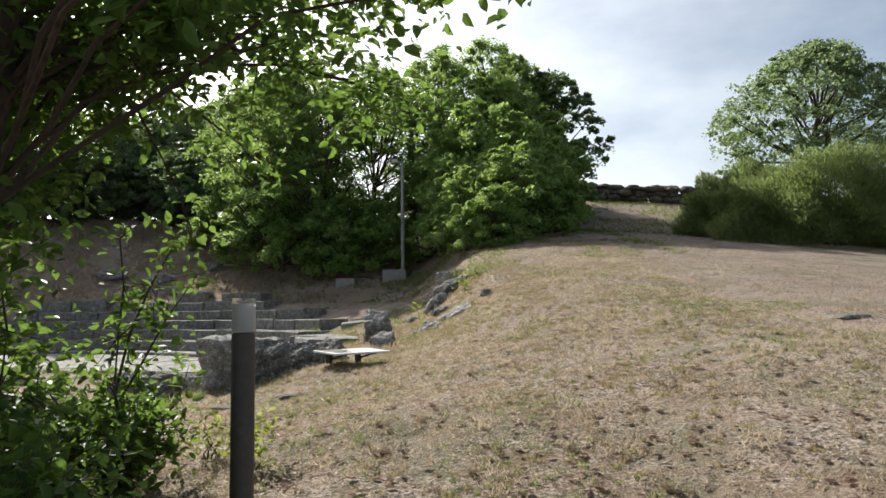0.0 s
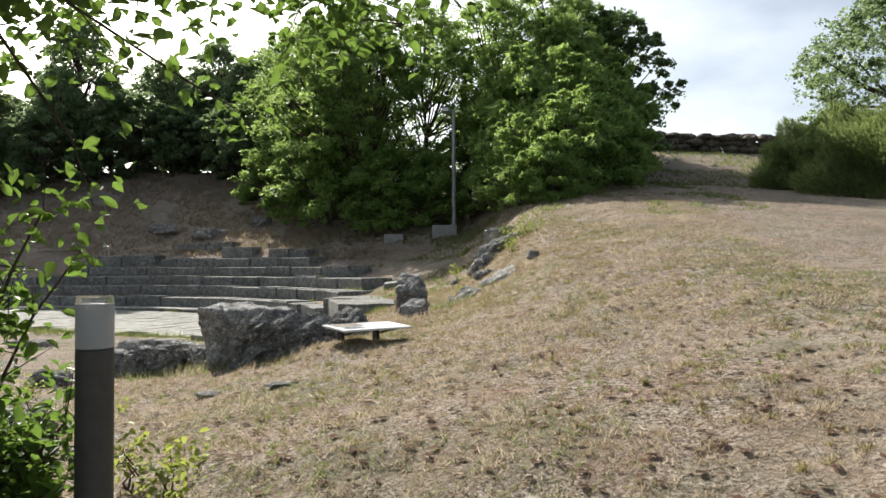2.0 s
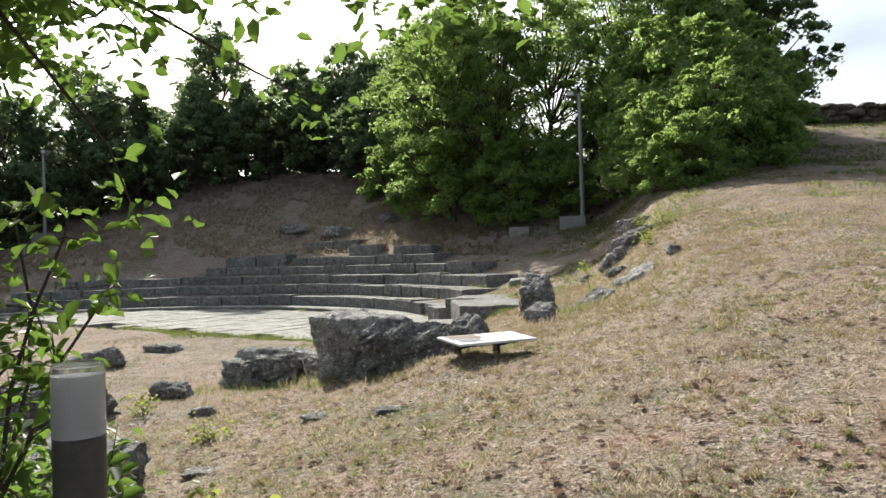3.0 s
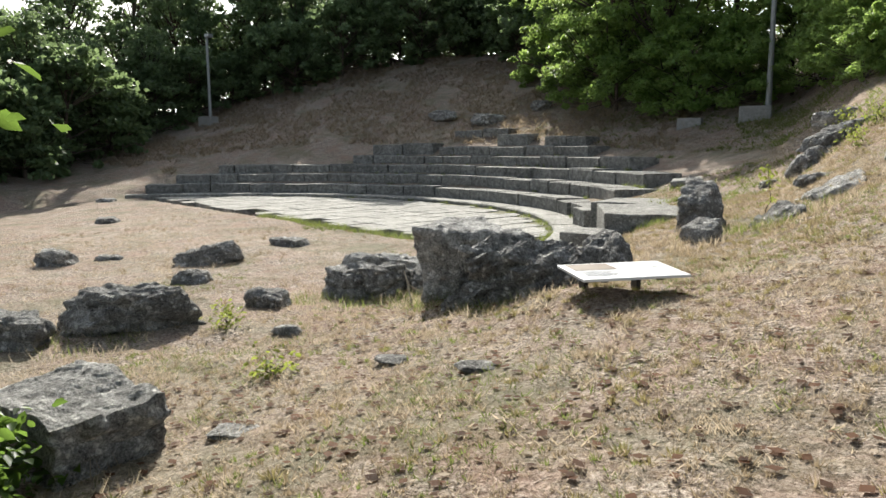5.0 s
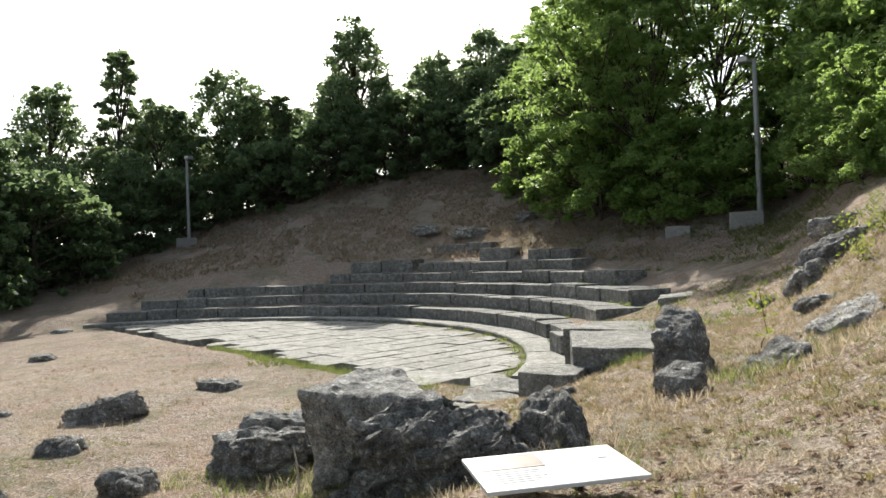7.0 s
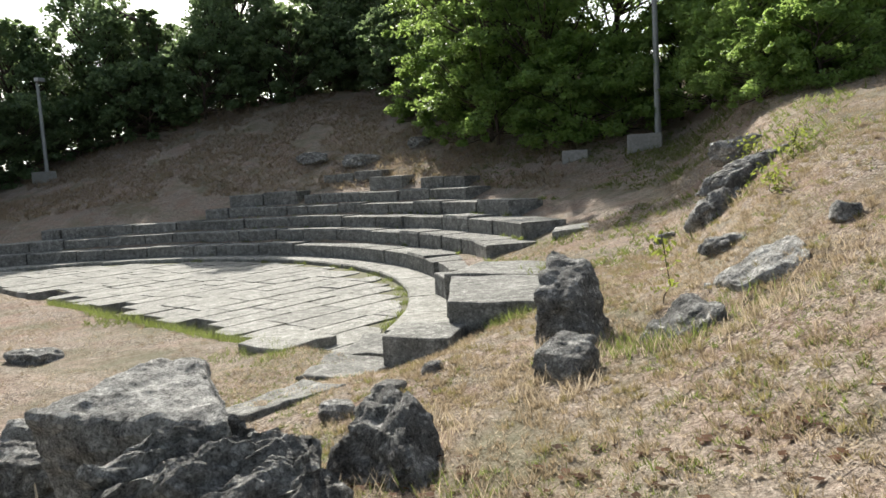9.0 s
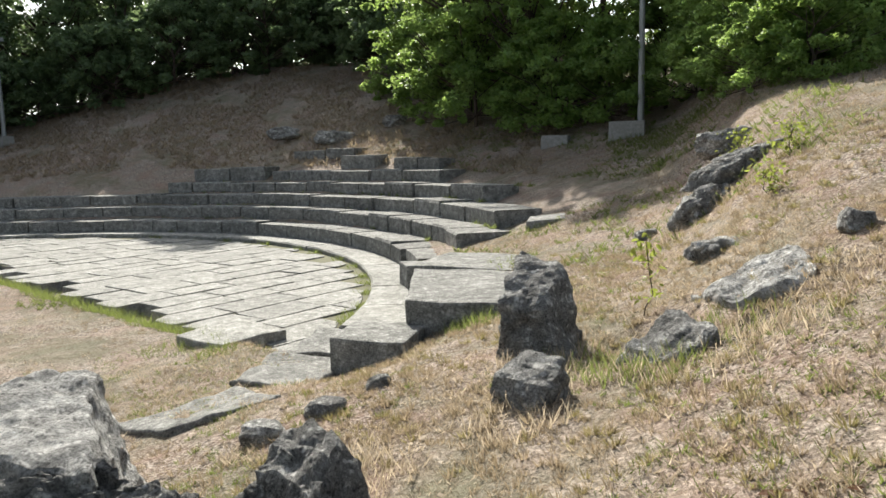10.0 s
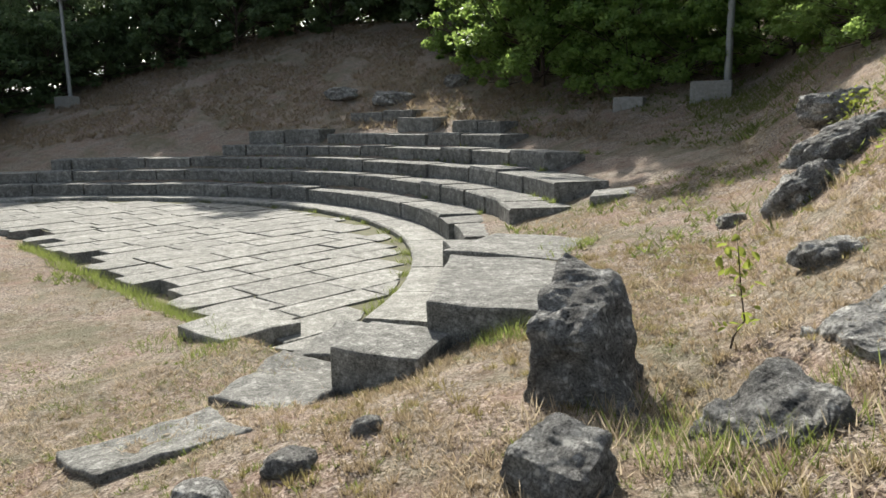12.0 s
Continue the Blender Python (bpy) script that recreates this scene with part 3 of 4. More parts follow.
# ---- information panel ----
M_PRINT = plain("faded_brown_print", (0.24, 0.195, 0.155), 0.4, 0, 0.35, 9)
M_INK = plain("grey_ink", (0.45, 0.45, 0.45), 0.4, 0, 0.1, 20)
PX, PY, PZ = -0.765, 9.64, height(-0.765, 9.64)
sign = thing("information_panel", pose(PX, PY, PZ, 0, 0, 40.5), "low white tilted information board on short dark iron legs", "sign")
tilt = Matrix.Translation((0, 0, 1.006 - PZ)) @ Matrix.Rotation(radians(3), 4, "X")
bm = box(bmesh.new(), 0.85, 0.50, 0.022, (0, 0, 0), 0.005)
bmesh.ops.transform(bm, matrix=tilt, verts=bm.verts)
board = part("board", bm, M_WHITE, sign)


def on_board(name, sx, sy, x, y, mat, label=""):
    b = box(bmesh.new(), sx, sy, 0.002, (x, y, 0.0125))
    bmesh.ops.transform(b, matrix=tilt, verts=b.verts)
    return part(name, b, mat, board, label)


on_board("printed_picture", 0.34, 0.2, -0.2, 0.12, M_PRINT, "faded brown site picture")
on_board("fold_line", 0.004, 0.42, 0.02, 0.0, M_INK)
on_board("small_mark", 0.05, 0.025, 0.30, 0.06, M_INK)
for i in range(6):
    on_board("text_bar", 0.28 - 0.03 * (i % 3), 0.006, -0.21 - 0.015 * (i % 3), -0.02 - 0.028 * i, M_INK)
for sx in (-0.24, 0.2):
    hgt = 0.988 - PZ
    leg = part("leg", box(bmesh.new(), 0.035, 0.1, hgt + 0.05, (sx, 0.16, hgt / 2 - 0.03), 0.006), M_IRON, sign)
    bm = bmesh.new()
    tube(bm, [(sx, 0.13, 0.06), (sx + 0.02, 0.03, hgt * 0.6), (sx + 0.03, -0.12, hgt - 0.015)], [0.014, 0.012, 0.010], 6)
    part("bracket", bm, M_IRON, sign)
    part("rail", box(bmesh.new(), 0.06, 0.42, 0.02, (sx, 0, hgt - 0.012), 0.004), M_IRON, sign)

# ---- bollard lamp ----
M_CLEAR, n, l, p = material("clear_plastic", 0.12)
p.inputs["Transmission Weight"].default_value, p.inputs["IOR"].default_value = 0.9, 1.3
p.inputs["Base Color"].default_value = (0.86, 0.87, 0.86, 1)
M_FROST = plain("frosted_diffuser", (0.56, 0.56, 0.54), 0.5, 0, 0.12, 14)
BX, BY = -0.74, 4.25
BZ = height(BX, BY)
bollard = thing("bollard_lamp", pose(BX, BY, BZ), "dark metal bollard garden lamp with clear plastic head", "lamp")
top = 1.575 - BZ
bm = bmesh.new()
tube(bm, [(0, 0, -0.05), (0, 0, top - 0.185), (0, 0, top - 0.18)], [0.061, 0.061, 0.057], 32)
part("post", bm, M_BOLLARD, bollard)
bm = bmesh.new()
tube(bm, [(0, 0, top - 0.178), (0, 0, top - 0.028)], [0.054, 0.054], 32)
part("diffuser", bm, M_FROST, bollard, "frosted inner diffuser")
bm = bmesh.new()
tube(bm, [(0, 0, top - 0.18), (0, 0, top - 0.006), (0, 0, top)], [0.0615, 0.0615, 0.058], 32)
part("lamp_head", bm, M_CLEAR, bollard, "clear plastic cap")
bm = bmesh.new()
tube(bm, [(0, 0, -0.06), (0, 0, 0.012)], [0.1, 0.095], 24)
part("foot_plate", bm, M_BOLLARD, bollard)


# ---- lamp posts ----
def lamp_post(x, y, top_z, label, arm, box_turn):
    z = height(x, y)
    h = top_z - z
    post = thing("lamp_post", pose(x, y, z), label, "lamp post")
    bm = bmesh.new()
    tube(bm, [(0, 0, -0.2), (0, 0, h * 0.5), (0, 0, h)], [0.085, 0.075, 0.06], 14)
    part("pole", bm, M_POLE, post)
    bm = bmesh.new()
    tube(bm, [(0, 0, h - 0.05), (arm, 0, h - 0.03)], [0.03, 0.03], 8)
    part("arm", bm, M_POLE, post)
    lamp = part("floodlight", box(bmesh.new(), 0.26, 0.32, 0.16, (arm, -0.02, h), 0.02), M_POLE, post, "grey floodlight box")
    part("glass", box(bmesh.new(), 0.2, 0.01, 0.11, (arm, -0.185, h)), M_FROST, lamp)
    return post


lamp_post(-0.78, 27.22, 7.24, "thin grey metal lamp post at the edge of the trees", -0.28, 0)
lamp_post(-25.86, 30.5, 7.34, "thin grey metal lamp post before the dark wood", 0.16, 0)
for x, y, w, d2, h in ((-1.08, 26.75, 0.85, 0.5, 0.36), (-25.7, 30.2, 0.8, 0.55, 0.4), (-2.95, 27.4, 0.7, 0.5, 0.22)):
    z = height(x, y)
    q = [(x - w / 2, y - d2 / 2), (x + w / 2, y - d2 / 2), (x + w / 2, y + d2 / 2), (x - w / 2, y + d2 / 2)]
    hewn("concrete_plinth", flat_ring(q, z - 0.15), flat_ring(q, z + h), int(-x * 7), "pale concrete box beside the foot of a lamp post", M_CONCRETE, 3, 0.012, 0.0, 0.02, "concrete block")


# ---- trees ----
def leaf_cloud(rng, clumps, per, size, slim=0.42, droop=-0.35):
    """Leaf quads gathered round clump centres: verts and faces."""
    pts = np.array([c[0] for c in clumps]).repeat(per, 0)
    rad = np.array([c[1] for c in clumps]).repeat(per)[:, None]
    n = len(pts)
    d = rng.normal(size=(n, 3))
    d /= np.linalg.norm(d, axis=1, keepdims=True)
    r = rng.uniform(0.1, 1, (n, 1)) ** 0.6
    k = len(clumps)
    turn = rng.uniform(0, math.pi, k).repeat(per)
    long, flat = rng.uniform(0.9, 1.7, k).repeat(per), rng.uniform(0.35, 0.8, k).repeat(per)
    x, y = d[:, 0] * long, d[:, 1] * 0.75
    sag = -0.25 * (d[:, 0] * r[:, 0]) ** 2
    d = np.stack([x * np.cos(turn) - y * np.sin(turn), x * np.sin(turn) + y * np.cos(turn), d[:, 2] * flat + sag], 1)
    c = pts + d * r * rad
    u = rng.normal(size=(n, 3))
    u[:, 2] = u[:, 2] * 0.6 + droop
    u /= np.linalg.norm(u, axis=1, keepdims=True)
    w = np.cross(u, rng.normal(size=(n, 3)) + np.array([0, 0, 1.2]))
    w /= np.linalg.norm(w, axis=1, keepdims=True)
    s = (size * rng.uniform(0.6, 1.4, (n, 1)))
    a, b = u * s, w * s * slim
    nrm = np.cross(u, w)
    fold = nrm * s * 0.12
    v = np.stack([c - a * 0.5, c + b + fold, c + a * 0.6, c - b + fold], 1).reshape(-1, 3)
    f = np.arange(4 * n).reshape(-1, 4)
    return v, f


def np_mesh(name, v, f, mat, parent=None):
    me = bpy.data.meshes.new(name)
    n, k = f.shape
    me.vertices.add(len(v))
    me.vertices.foreach_set("co", v.astype(np.float32).ravel())
    me.loops.add(n * k)
    me.loops.foreach_set("vertex_index", f.astype(np.int32).ravel())
    me.polygons.add(n)
    me.polygons.foreach_set("loop_start", np.arange(0, n * k, k, dtype=np.int32))
    me.update(calc_edges=True)
    me.materials.append(mat)
    ob = new(name, me)
    if parent is not None:
        ob.parent = parent
    return ob


def tree(m, h, width, seed, mat, label, bare=0.25, clumps=70, per=120, leaf=0.2, trunk=0.16, group="", lean=0.0, clump_r=0.8, belly=0.18, name="tree", slim=0.42, limbs=3):
    rng = np.random.default_rng(seed)
    r2 = random.Random(seed)
    t = thing(name, m, label, "tree", group)
    bm = bmesh.new()
    k = 7
    spine = [Vector((lean * h * (i / k) ** 1.5 + 0.24 * r2.uniform(-1, 1) * i / k, 0.3 * r2.uniform(-1, 1) * i / k, h * 0.86 * i / k - 0.4 * (i == 0))) for i in range(k + 1)]
    tube(bm, spine, [trunk * (1 - 0.85 * i / k) for i in range(k + 1)], 9)
    cl = []
    off = Vector((seed * 1.7, seed * 0.3, 0))
    for i in range(clumps):
        f = rng.uniform(0, 1) ** 0.85
        z = h * (bare + (1 - bare) * f)
        prof = math.sin(math.pi * min(1, belly + (0.97 - belly) * f)) ** 0.75
        ang = rng.uniform(0, 2 * math.pi)
        wob = 1 + 0.45 * noise.noise(Vector((math.cos(ang) * 1.3, math.sin(ang) * 1.3, f * 2.5)) + off)
        rr = width / 2 * prof * wob * rng.uniform(0.3, 1.0) ** 0.6
        cx = lean * h * (z / h) ** 1.5
        p = Vector((cx + rr * math.cos(ang), rr * math.sin(ang), z))
        if i % 3 == 0:
            p += Vector((math.cos(ang), math.sin(ang), rng.uniform(-0.2, 0.9))) * rng.uniform(0.1, 0.5)
        cl.append((tuple(p), rng.uniform(0.45, 1.0) * clump_r * (0.5 if i % 3 == 0 else 1.0)))
        if i % limbs == 0:
            s = min(k - 1, max(1, int((z / h - 0.12) * k)))
            a = spine[s]
            mid = a.lerp(p, 0.55) + Vector((0, 0, -0.05 * h * rng.uniform(0, 1)))
            tube(bm, [a, mid, p], [trunk * 0.38 * (1 - 0.6 * s / k), trunk * 0.2, trunk * 0.06], 6)
    part("trunk", bm, M_BARK, t)
    v, f = leaf_cloud(rng, cl, per, leaf, slim)
    np_mesh("crown", v, f, mat, t)
    return t


def put(x, y, turn=0, s=1.0, dz=-0.1):
    return Matrix.Translation((x, y, height(x, y) + dz)) @ Matrix.Rotation(radians(turn), 4, "Z") @ Matrix.Scale(s, 4)


def scaled_copy(ob, m):
    c = copy_thing(ob, m)
    c.matrix_basis = m
    return c


# wood round the theatre
WOOD = "dense dark green broadleaf tree in the wood behind the theatre"
UNDER = "low leafy undergrowth tree at the edge of the wood"
EDGE = [(40, 20.0), (52, 19.0), (70, 19.5), (80, 21.5), (87, 23.5), (94, 27.0), (103, 24.5), (113, 23.3), (127, 22.8), (134, 20.6), (142, 17.2), (153, 14.2), (165, 13.2), (190, 14)]


def wood_edge(a):
    for (a0, r0), (a1, r1) in zip(EDGE, EDGE[1:]):
        if a <= a1:
            return r0 + (r1 - r0) * (a - a0) / (a1 - a0)
    return EDGE[-1][1]


def at_angle(a, r):
    return CX + r * math.cos(radians(a)), CY + r * math.sin(radians(a))


wood = [tree(put(*at_angle(96, 31)), 8.5, 5.2, 11, M_LEAF_DARK, WOOD, 0.05, 190, 50, 0.19, 0.18, "wood", clump_r=0.92),
        tree(put(*at_angle(110, 28)), 9.3, 4.6, 12, M_LEAF_DARK, WOOD, 0.05, 190, 50, 0.19, 0.2, "wood", clump_r=0.95, belly=0.3),
        tree(put(*at_angle(125, 26)), 7.8, 5.5, 13, M_LEAF_DARK, WOOD, 0.02, 190, 50, 0.19, 0.16, "wood", clump_r=0.92)]
under = [tree(put(*at_angle(92, 27.5)), 4.2, 4.6, 14, M_LEAF_DARK, UNDER, 0.0, 90, 70, 0.18, 0.09, "undergrowth", clump_r=0.65, belly=0.35),
         tree(put(*at_angle(118, 23.5)), 3.6, 4.4, 15, M_LEAF_DARK, UNDER, 0.0, 90, 70, 0.18, 0.09, "undergrowth", clump_r=0.65, belly=0.4)]
rng = random.Random(5)
for extra, gap, lo, hi, kinds in ((0.6, 2.1, 0.75, 1.15, under), (2.6, 2.6, 0.62, 0.86, wood), (5.6, 2.9, 0.7, 0.95, wood), (9.5, 6.0, 0.7, 0.98, wood)):
    a = 80.0
    while a < 186:
        r = wood_edge(a) + extra + rng.uniform(-0.5, 0.5)
        low = 1.0 - 0.16 * step(98, 116, a) + 0.25 * step(126, 150, a)
        scaled_copy(rng.choice(kinds), put(*at_angle(a, r), rng.uniform(0, 360), rng.uniform(lo, hi) * low))
        a += math.degrees(gap / r) * rng.uniform(0.8, 1.2)

tree(put(-33.9, 33.2), 11.0, 3.6, 17, M_LEAF_DARK, "tall narrow tree rising above the wood", 0.1, 130, 80, 0.2, 0.16, clump_r=0.6, belly=0.42)
for x, y, h, tip in ((-25.2, 36.4, 5.6, True), (-30.4, 34.2, 6.6, False)):
    ivy = tree(put(x, y), h, 1.9, int(-x * 3), M_LEAF_DARK, "dead leaning trunk wrapped in dark ivy", 0.05, 90, 60, 0.18, 0.2, clump_r=0.5, belly=0.5, name="ivy_trunk")
    if tip:
        bm = bmesh.new()
        tube(bm, [(0, 0, h * 0.8), (-0.4, 0, h * 0.95), (-1.5, 0, h * 1.05), (-2.0, 0, h * 1.13)], [0.13, 0.12, 0.1, 0.06], 8)
        part("broken_top", bm, M_BARK, ivy, "bare broken trunk top")

LOCUST = "tall bright green locust tree with feathery leaves"
locust = [tree(put(-2.2, 31.2), 8.4, 6.0, 21, M_LEAF, LOCUST, 0.06, 200, 112, 0.15, 0.15, "locust trees", clump_r=0.72, slim=0.26),
          tree(put(3.2, 33.0), 7.8, 6.0, 22, M_LEAF, LOCUST, 0.08, 200, 112, 0.15, 0.17, "locust trees", clump_r=0.7, slim=0.26),
          tree(put(-5.6, 33.5), 9.0, 5.5, 23, M_LEAF, LOCUST, 0.12, 190, 112, 0.15, 0.16, "locust trees", clump_r=0.7, slim=0.26)]
for i, (x, y, s) in enumerate([(0.6, 32.8, 1.0), (-7.8, 36.2, 1.0), (-6.4, 31.0, 0.95), (-4.2, 30.6, 0.9), (1.2, 29.4, 0.72), (3.3, 29.8, 0.68), (4.4, 35.0, 0.85), (-9.8, 38.8, 1.0)]):
    scaled_copy(locust[i % 3], put(x, y, 70 * i + 20, s))
tree(put(5.9, 32.6), 6.3, 4.6, 26, M_LEAF_DARK, "dark round-headed tree at the edge of the hill path", 0.05, 150, 95, 0.15, 0.14, clump_r=0.6, belly=0.3)
low = [tree(put(-5.9, 30.2), 3.8, 3.8, 24, M_LEAF, "young bright locust tree at the edge of the grass", 0.02, 90, 150, 0.12, 0.07, "young locusts", clump_r=0.55, belly=0.35, slim=0.34),
       tree(put(-3.4, 29.2), 3.0, 3.6, 25, M_LEAF, "leafy young locust thicket at the edge of the grass", 0.0, 90, 150, 0.12, 0.06, "young locusts", clump_r=0.55, belly=0.4, slim=0.34)]
for i, (x, y, s) in enumerate([(-7.6, 32.2, 1.0), (-0.2, 28.9, 0.9), (1.8, 29.3, 1.4), (3.7, 30.2, 1.4), (-1.8, 28.7, 0.9), (-9.0, 34.2, 1.1), (5.0, 31.4, 1.2), (1.3, 21.9, 0.42), (2.2, 21.6, 0.6), (3.0, 23.2, 0.8), (4.0, 25.2, 0.95), (1.4, 23.4, 0.7), (2.2, 24.3, 0.85), (3.0, 25.4, 0.95), (1.4, 25.5, 0.85), (3.8, 26.9, 1.15), (0.5, 27.4, 0.7), (2.2, 27.2, 1.3), (4.6, 28.6, 1.25)]):
    scaled_copy(low[(i + 1) % 2], put(x, y, 50 * i, s))

# crest of the hill
tree(put(16.9, 30.2), 7.9, 8.2, 31, M_LEAF_DARK, "round spreading broadleaf tree on the crest of the hill", 0.34, 420, 62, 0.13, 0.24, clump_r=0.78, belly=0.3, limbs=14)


def broom(m, rx, ry, h, seed, label):
    """A dense rounded shrub of thin upright twigs."""
    rng = np.random.default_rng(seed)
    t = thing("broom_shrub", m, label, "shrub", "broom shrubs")
    n = 60000
    d = rng.normal(size=(n, 3))
    d[:, 2] = np.abs(d[:, 2])
    d /= np.linalg.norm(d, axis=1, keepdims=True)
    lump = 1 + 0.16 * np.sin(d[:, 0] * 5 + seed) * np.cos(d[:, 1] * 6 + seed) + 0.08 * np.sin(d[:, 0] * 13 + d[:, 2] * 9)
    c = d * np.array([rx, ry, h]) * (lump * rng.uniform(0.62, 1.0, n) ** 0.5)[:, None]
    u = d * 0.8 + rng.normal(size=(n, 3)) * 0.45 + np.array([0, 0, 0.4])
    u /= np.linalg.norm(u, axis=1, keepdims=True)
    w = np.cross(u, rng.normal(size=(n, 3)))
    w /= np.linalg.norm(w, axis=1, keepdims=True)
    s = rng.uniform(0.1, 0.3, (n, 1))
    v = np.stack([c - u * s * 0.5, c + w * 0.014, c + u * s * 0.5, c - w * 0.014], 1).reshape(-1, 3)
    np_mesh("crown", v, np.arange(4 * n).reshape(-1, 4), M_BROOM, t)
    bm = bmesh.new()
    for i in range(9):
        a = i * 0.7
        tube(bm, [(0.1 * math.cos(a), 0.1 * math.sin(a), -0.2), (rx * 0.35 * math.cos(a), ry * 0.35 * math.sin(a), h * 0.45), (rx * 0.55 * math.cos(a), ry * 0.55 * math.sin(a), h * 0.75)], [0.05, 0.03, 0.015], 5)
    part("branchwork", bm, M_BARK, t)
    return t


BROOM = "large rounded dull green broom shrub on the hill"
broom(put(14.0, 24.2), 3.6, 2.8, 3.3, 3, BROOM)
broom(put(12.4, 27.2), 2.6, 2.4, 2.7, 4, BROOM)
broom(put(17.2, 25.0), 2.6, 2.4, 2.6, 5, BROOM)

# bank of stones on the crest
bank = thing("stone_bank", Matrix.Identity(4), "low broken bank of dark earth and stones on the crest", "wall", kind="structure")
rng = random.Random(9)
M_BANK = stone("dark_bank_stone", (0.17, 0.14, 0.11), (0.06, 0.05, 0.04), (0.28, 0.25, 0.2), 0.7, 0.5)
for i in range(46):
    x = 4.5 + 12 * i / 45 + rng.uniform(-0.15, 0.15)
    for k in range(3):
        bm = bmesh.new()
        bmesh.ops.create_icosphere(bm, subdivisions=2, radius=1)
        sx, sy, sz = rng.uniform(0.22, 0.5), rng.uniform(0.2, 0.4), rng.uniform(0.14, 0.26)
        for v in bm.verts:
            r = 1 + 0.3 * noise.noise(v.co * 1.6 + Vector((i, k, 0)))
            v.co = Vector((v.co.x * sx * r, v.co.y * sy * r, v.co.z * sz * r))
        ob = part("bank_stone", bm, M_BANK, bank)
        y = 37.4 + rng.uniform(-0.25, 0.25)
        ob.location = (x + rng.uniform(-0.2, 0.2), y, height(x, y) + 0.12 + 0.3 * k)

# white marker post
WX, WY = 5.65, 30.7
marker = thing("marker_post", pose(WX, WY, height(WX, WY)), "slim white marker post at the edge of the hill path", "post")
part("post", box(bmesh.new(), 0.1, 0.1, 1.1, (0, 0, 0.5), 0.01), M_WHITE, marker)
part("plate", box(bmesh.new(), 0.26, 0.03, 0.2, (-0.05, -0.065, 0.92), 0.005), M_WHITE, marker)


# ---- the tree and the bush beside the path ----
def leaf_blades(centres, rng, per, spread, size):
    """Pointed leaves of six corners with a fold along the midrib."""
    n = len(centres) * per
    c = np.repeat(np.array(centres), per, 0) + rng.normal(size=(n, 3)) * spread
    u = rng.normal(size=(n, 3))
    u[:, 2] = u[:, 2] * 0.5 - 0.3
    u /= np.linalg.norm(u, axis=1, keepdims=True)
    w = np.cross(u, rng.normal(size=(n, 3)) * 0.6 + np.array([0, 0, 1.0]))
    w /= np.linalg.norm(w, axis=1, keepdims=True)
    nr = np.cross(w, u)
    s = size * rng.uniform(0.55, 1.25, (n, 1))
    p0, p5 = c, c + u * s - nr * s * 0.12
    m1, m2 = c + u * s * 0.3, c + u * s * 0.68
    k = nr * s * 0.09
    vs = [p0, m1 + w * s * 0.27 + k, m2 + w * s * 0.24 + k, p5, m2 - w * s * 0.24 + k, m1 - w * s * 0.27 + k]
    v = np.stack(vs, 1).reshape(-1, 3)
    i = np.arange(n)[:, None] * 6
    f = np.concatenate([i + np.array([0, 1, 2, 3]), i + np.array([0, 3, 4, 5])])
    return v, f


def twig_points(a, b, rng, count, sag):
    a, b = Vector(a), Vector(b)
    out = []
    for i in range(count + 1):
        f = i / count
        p = a.lerp(b, f)
        p.z += sag * math.sin(math.pi * f)
        out.append(p + Vector((rng.gauss(0, 0.03), rng.gauss(0, 0.03), rng.gauss(0, 0.03))))
    return out


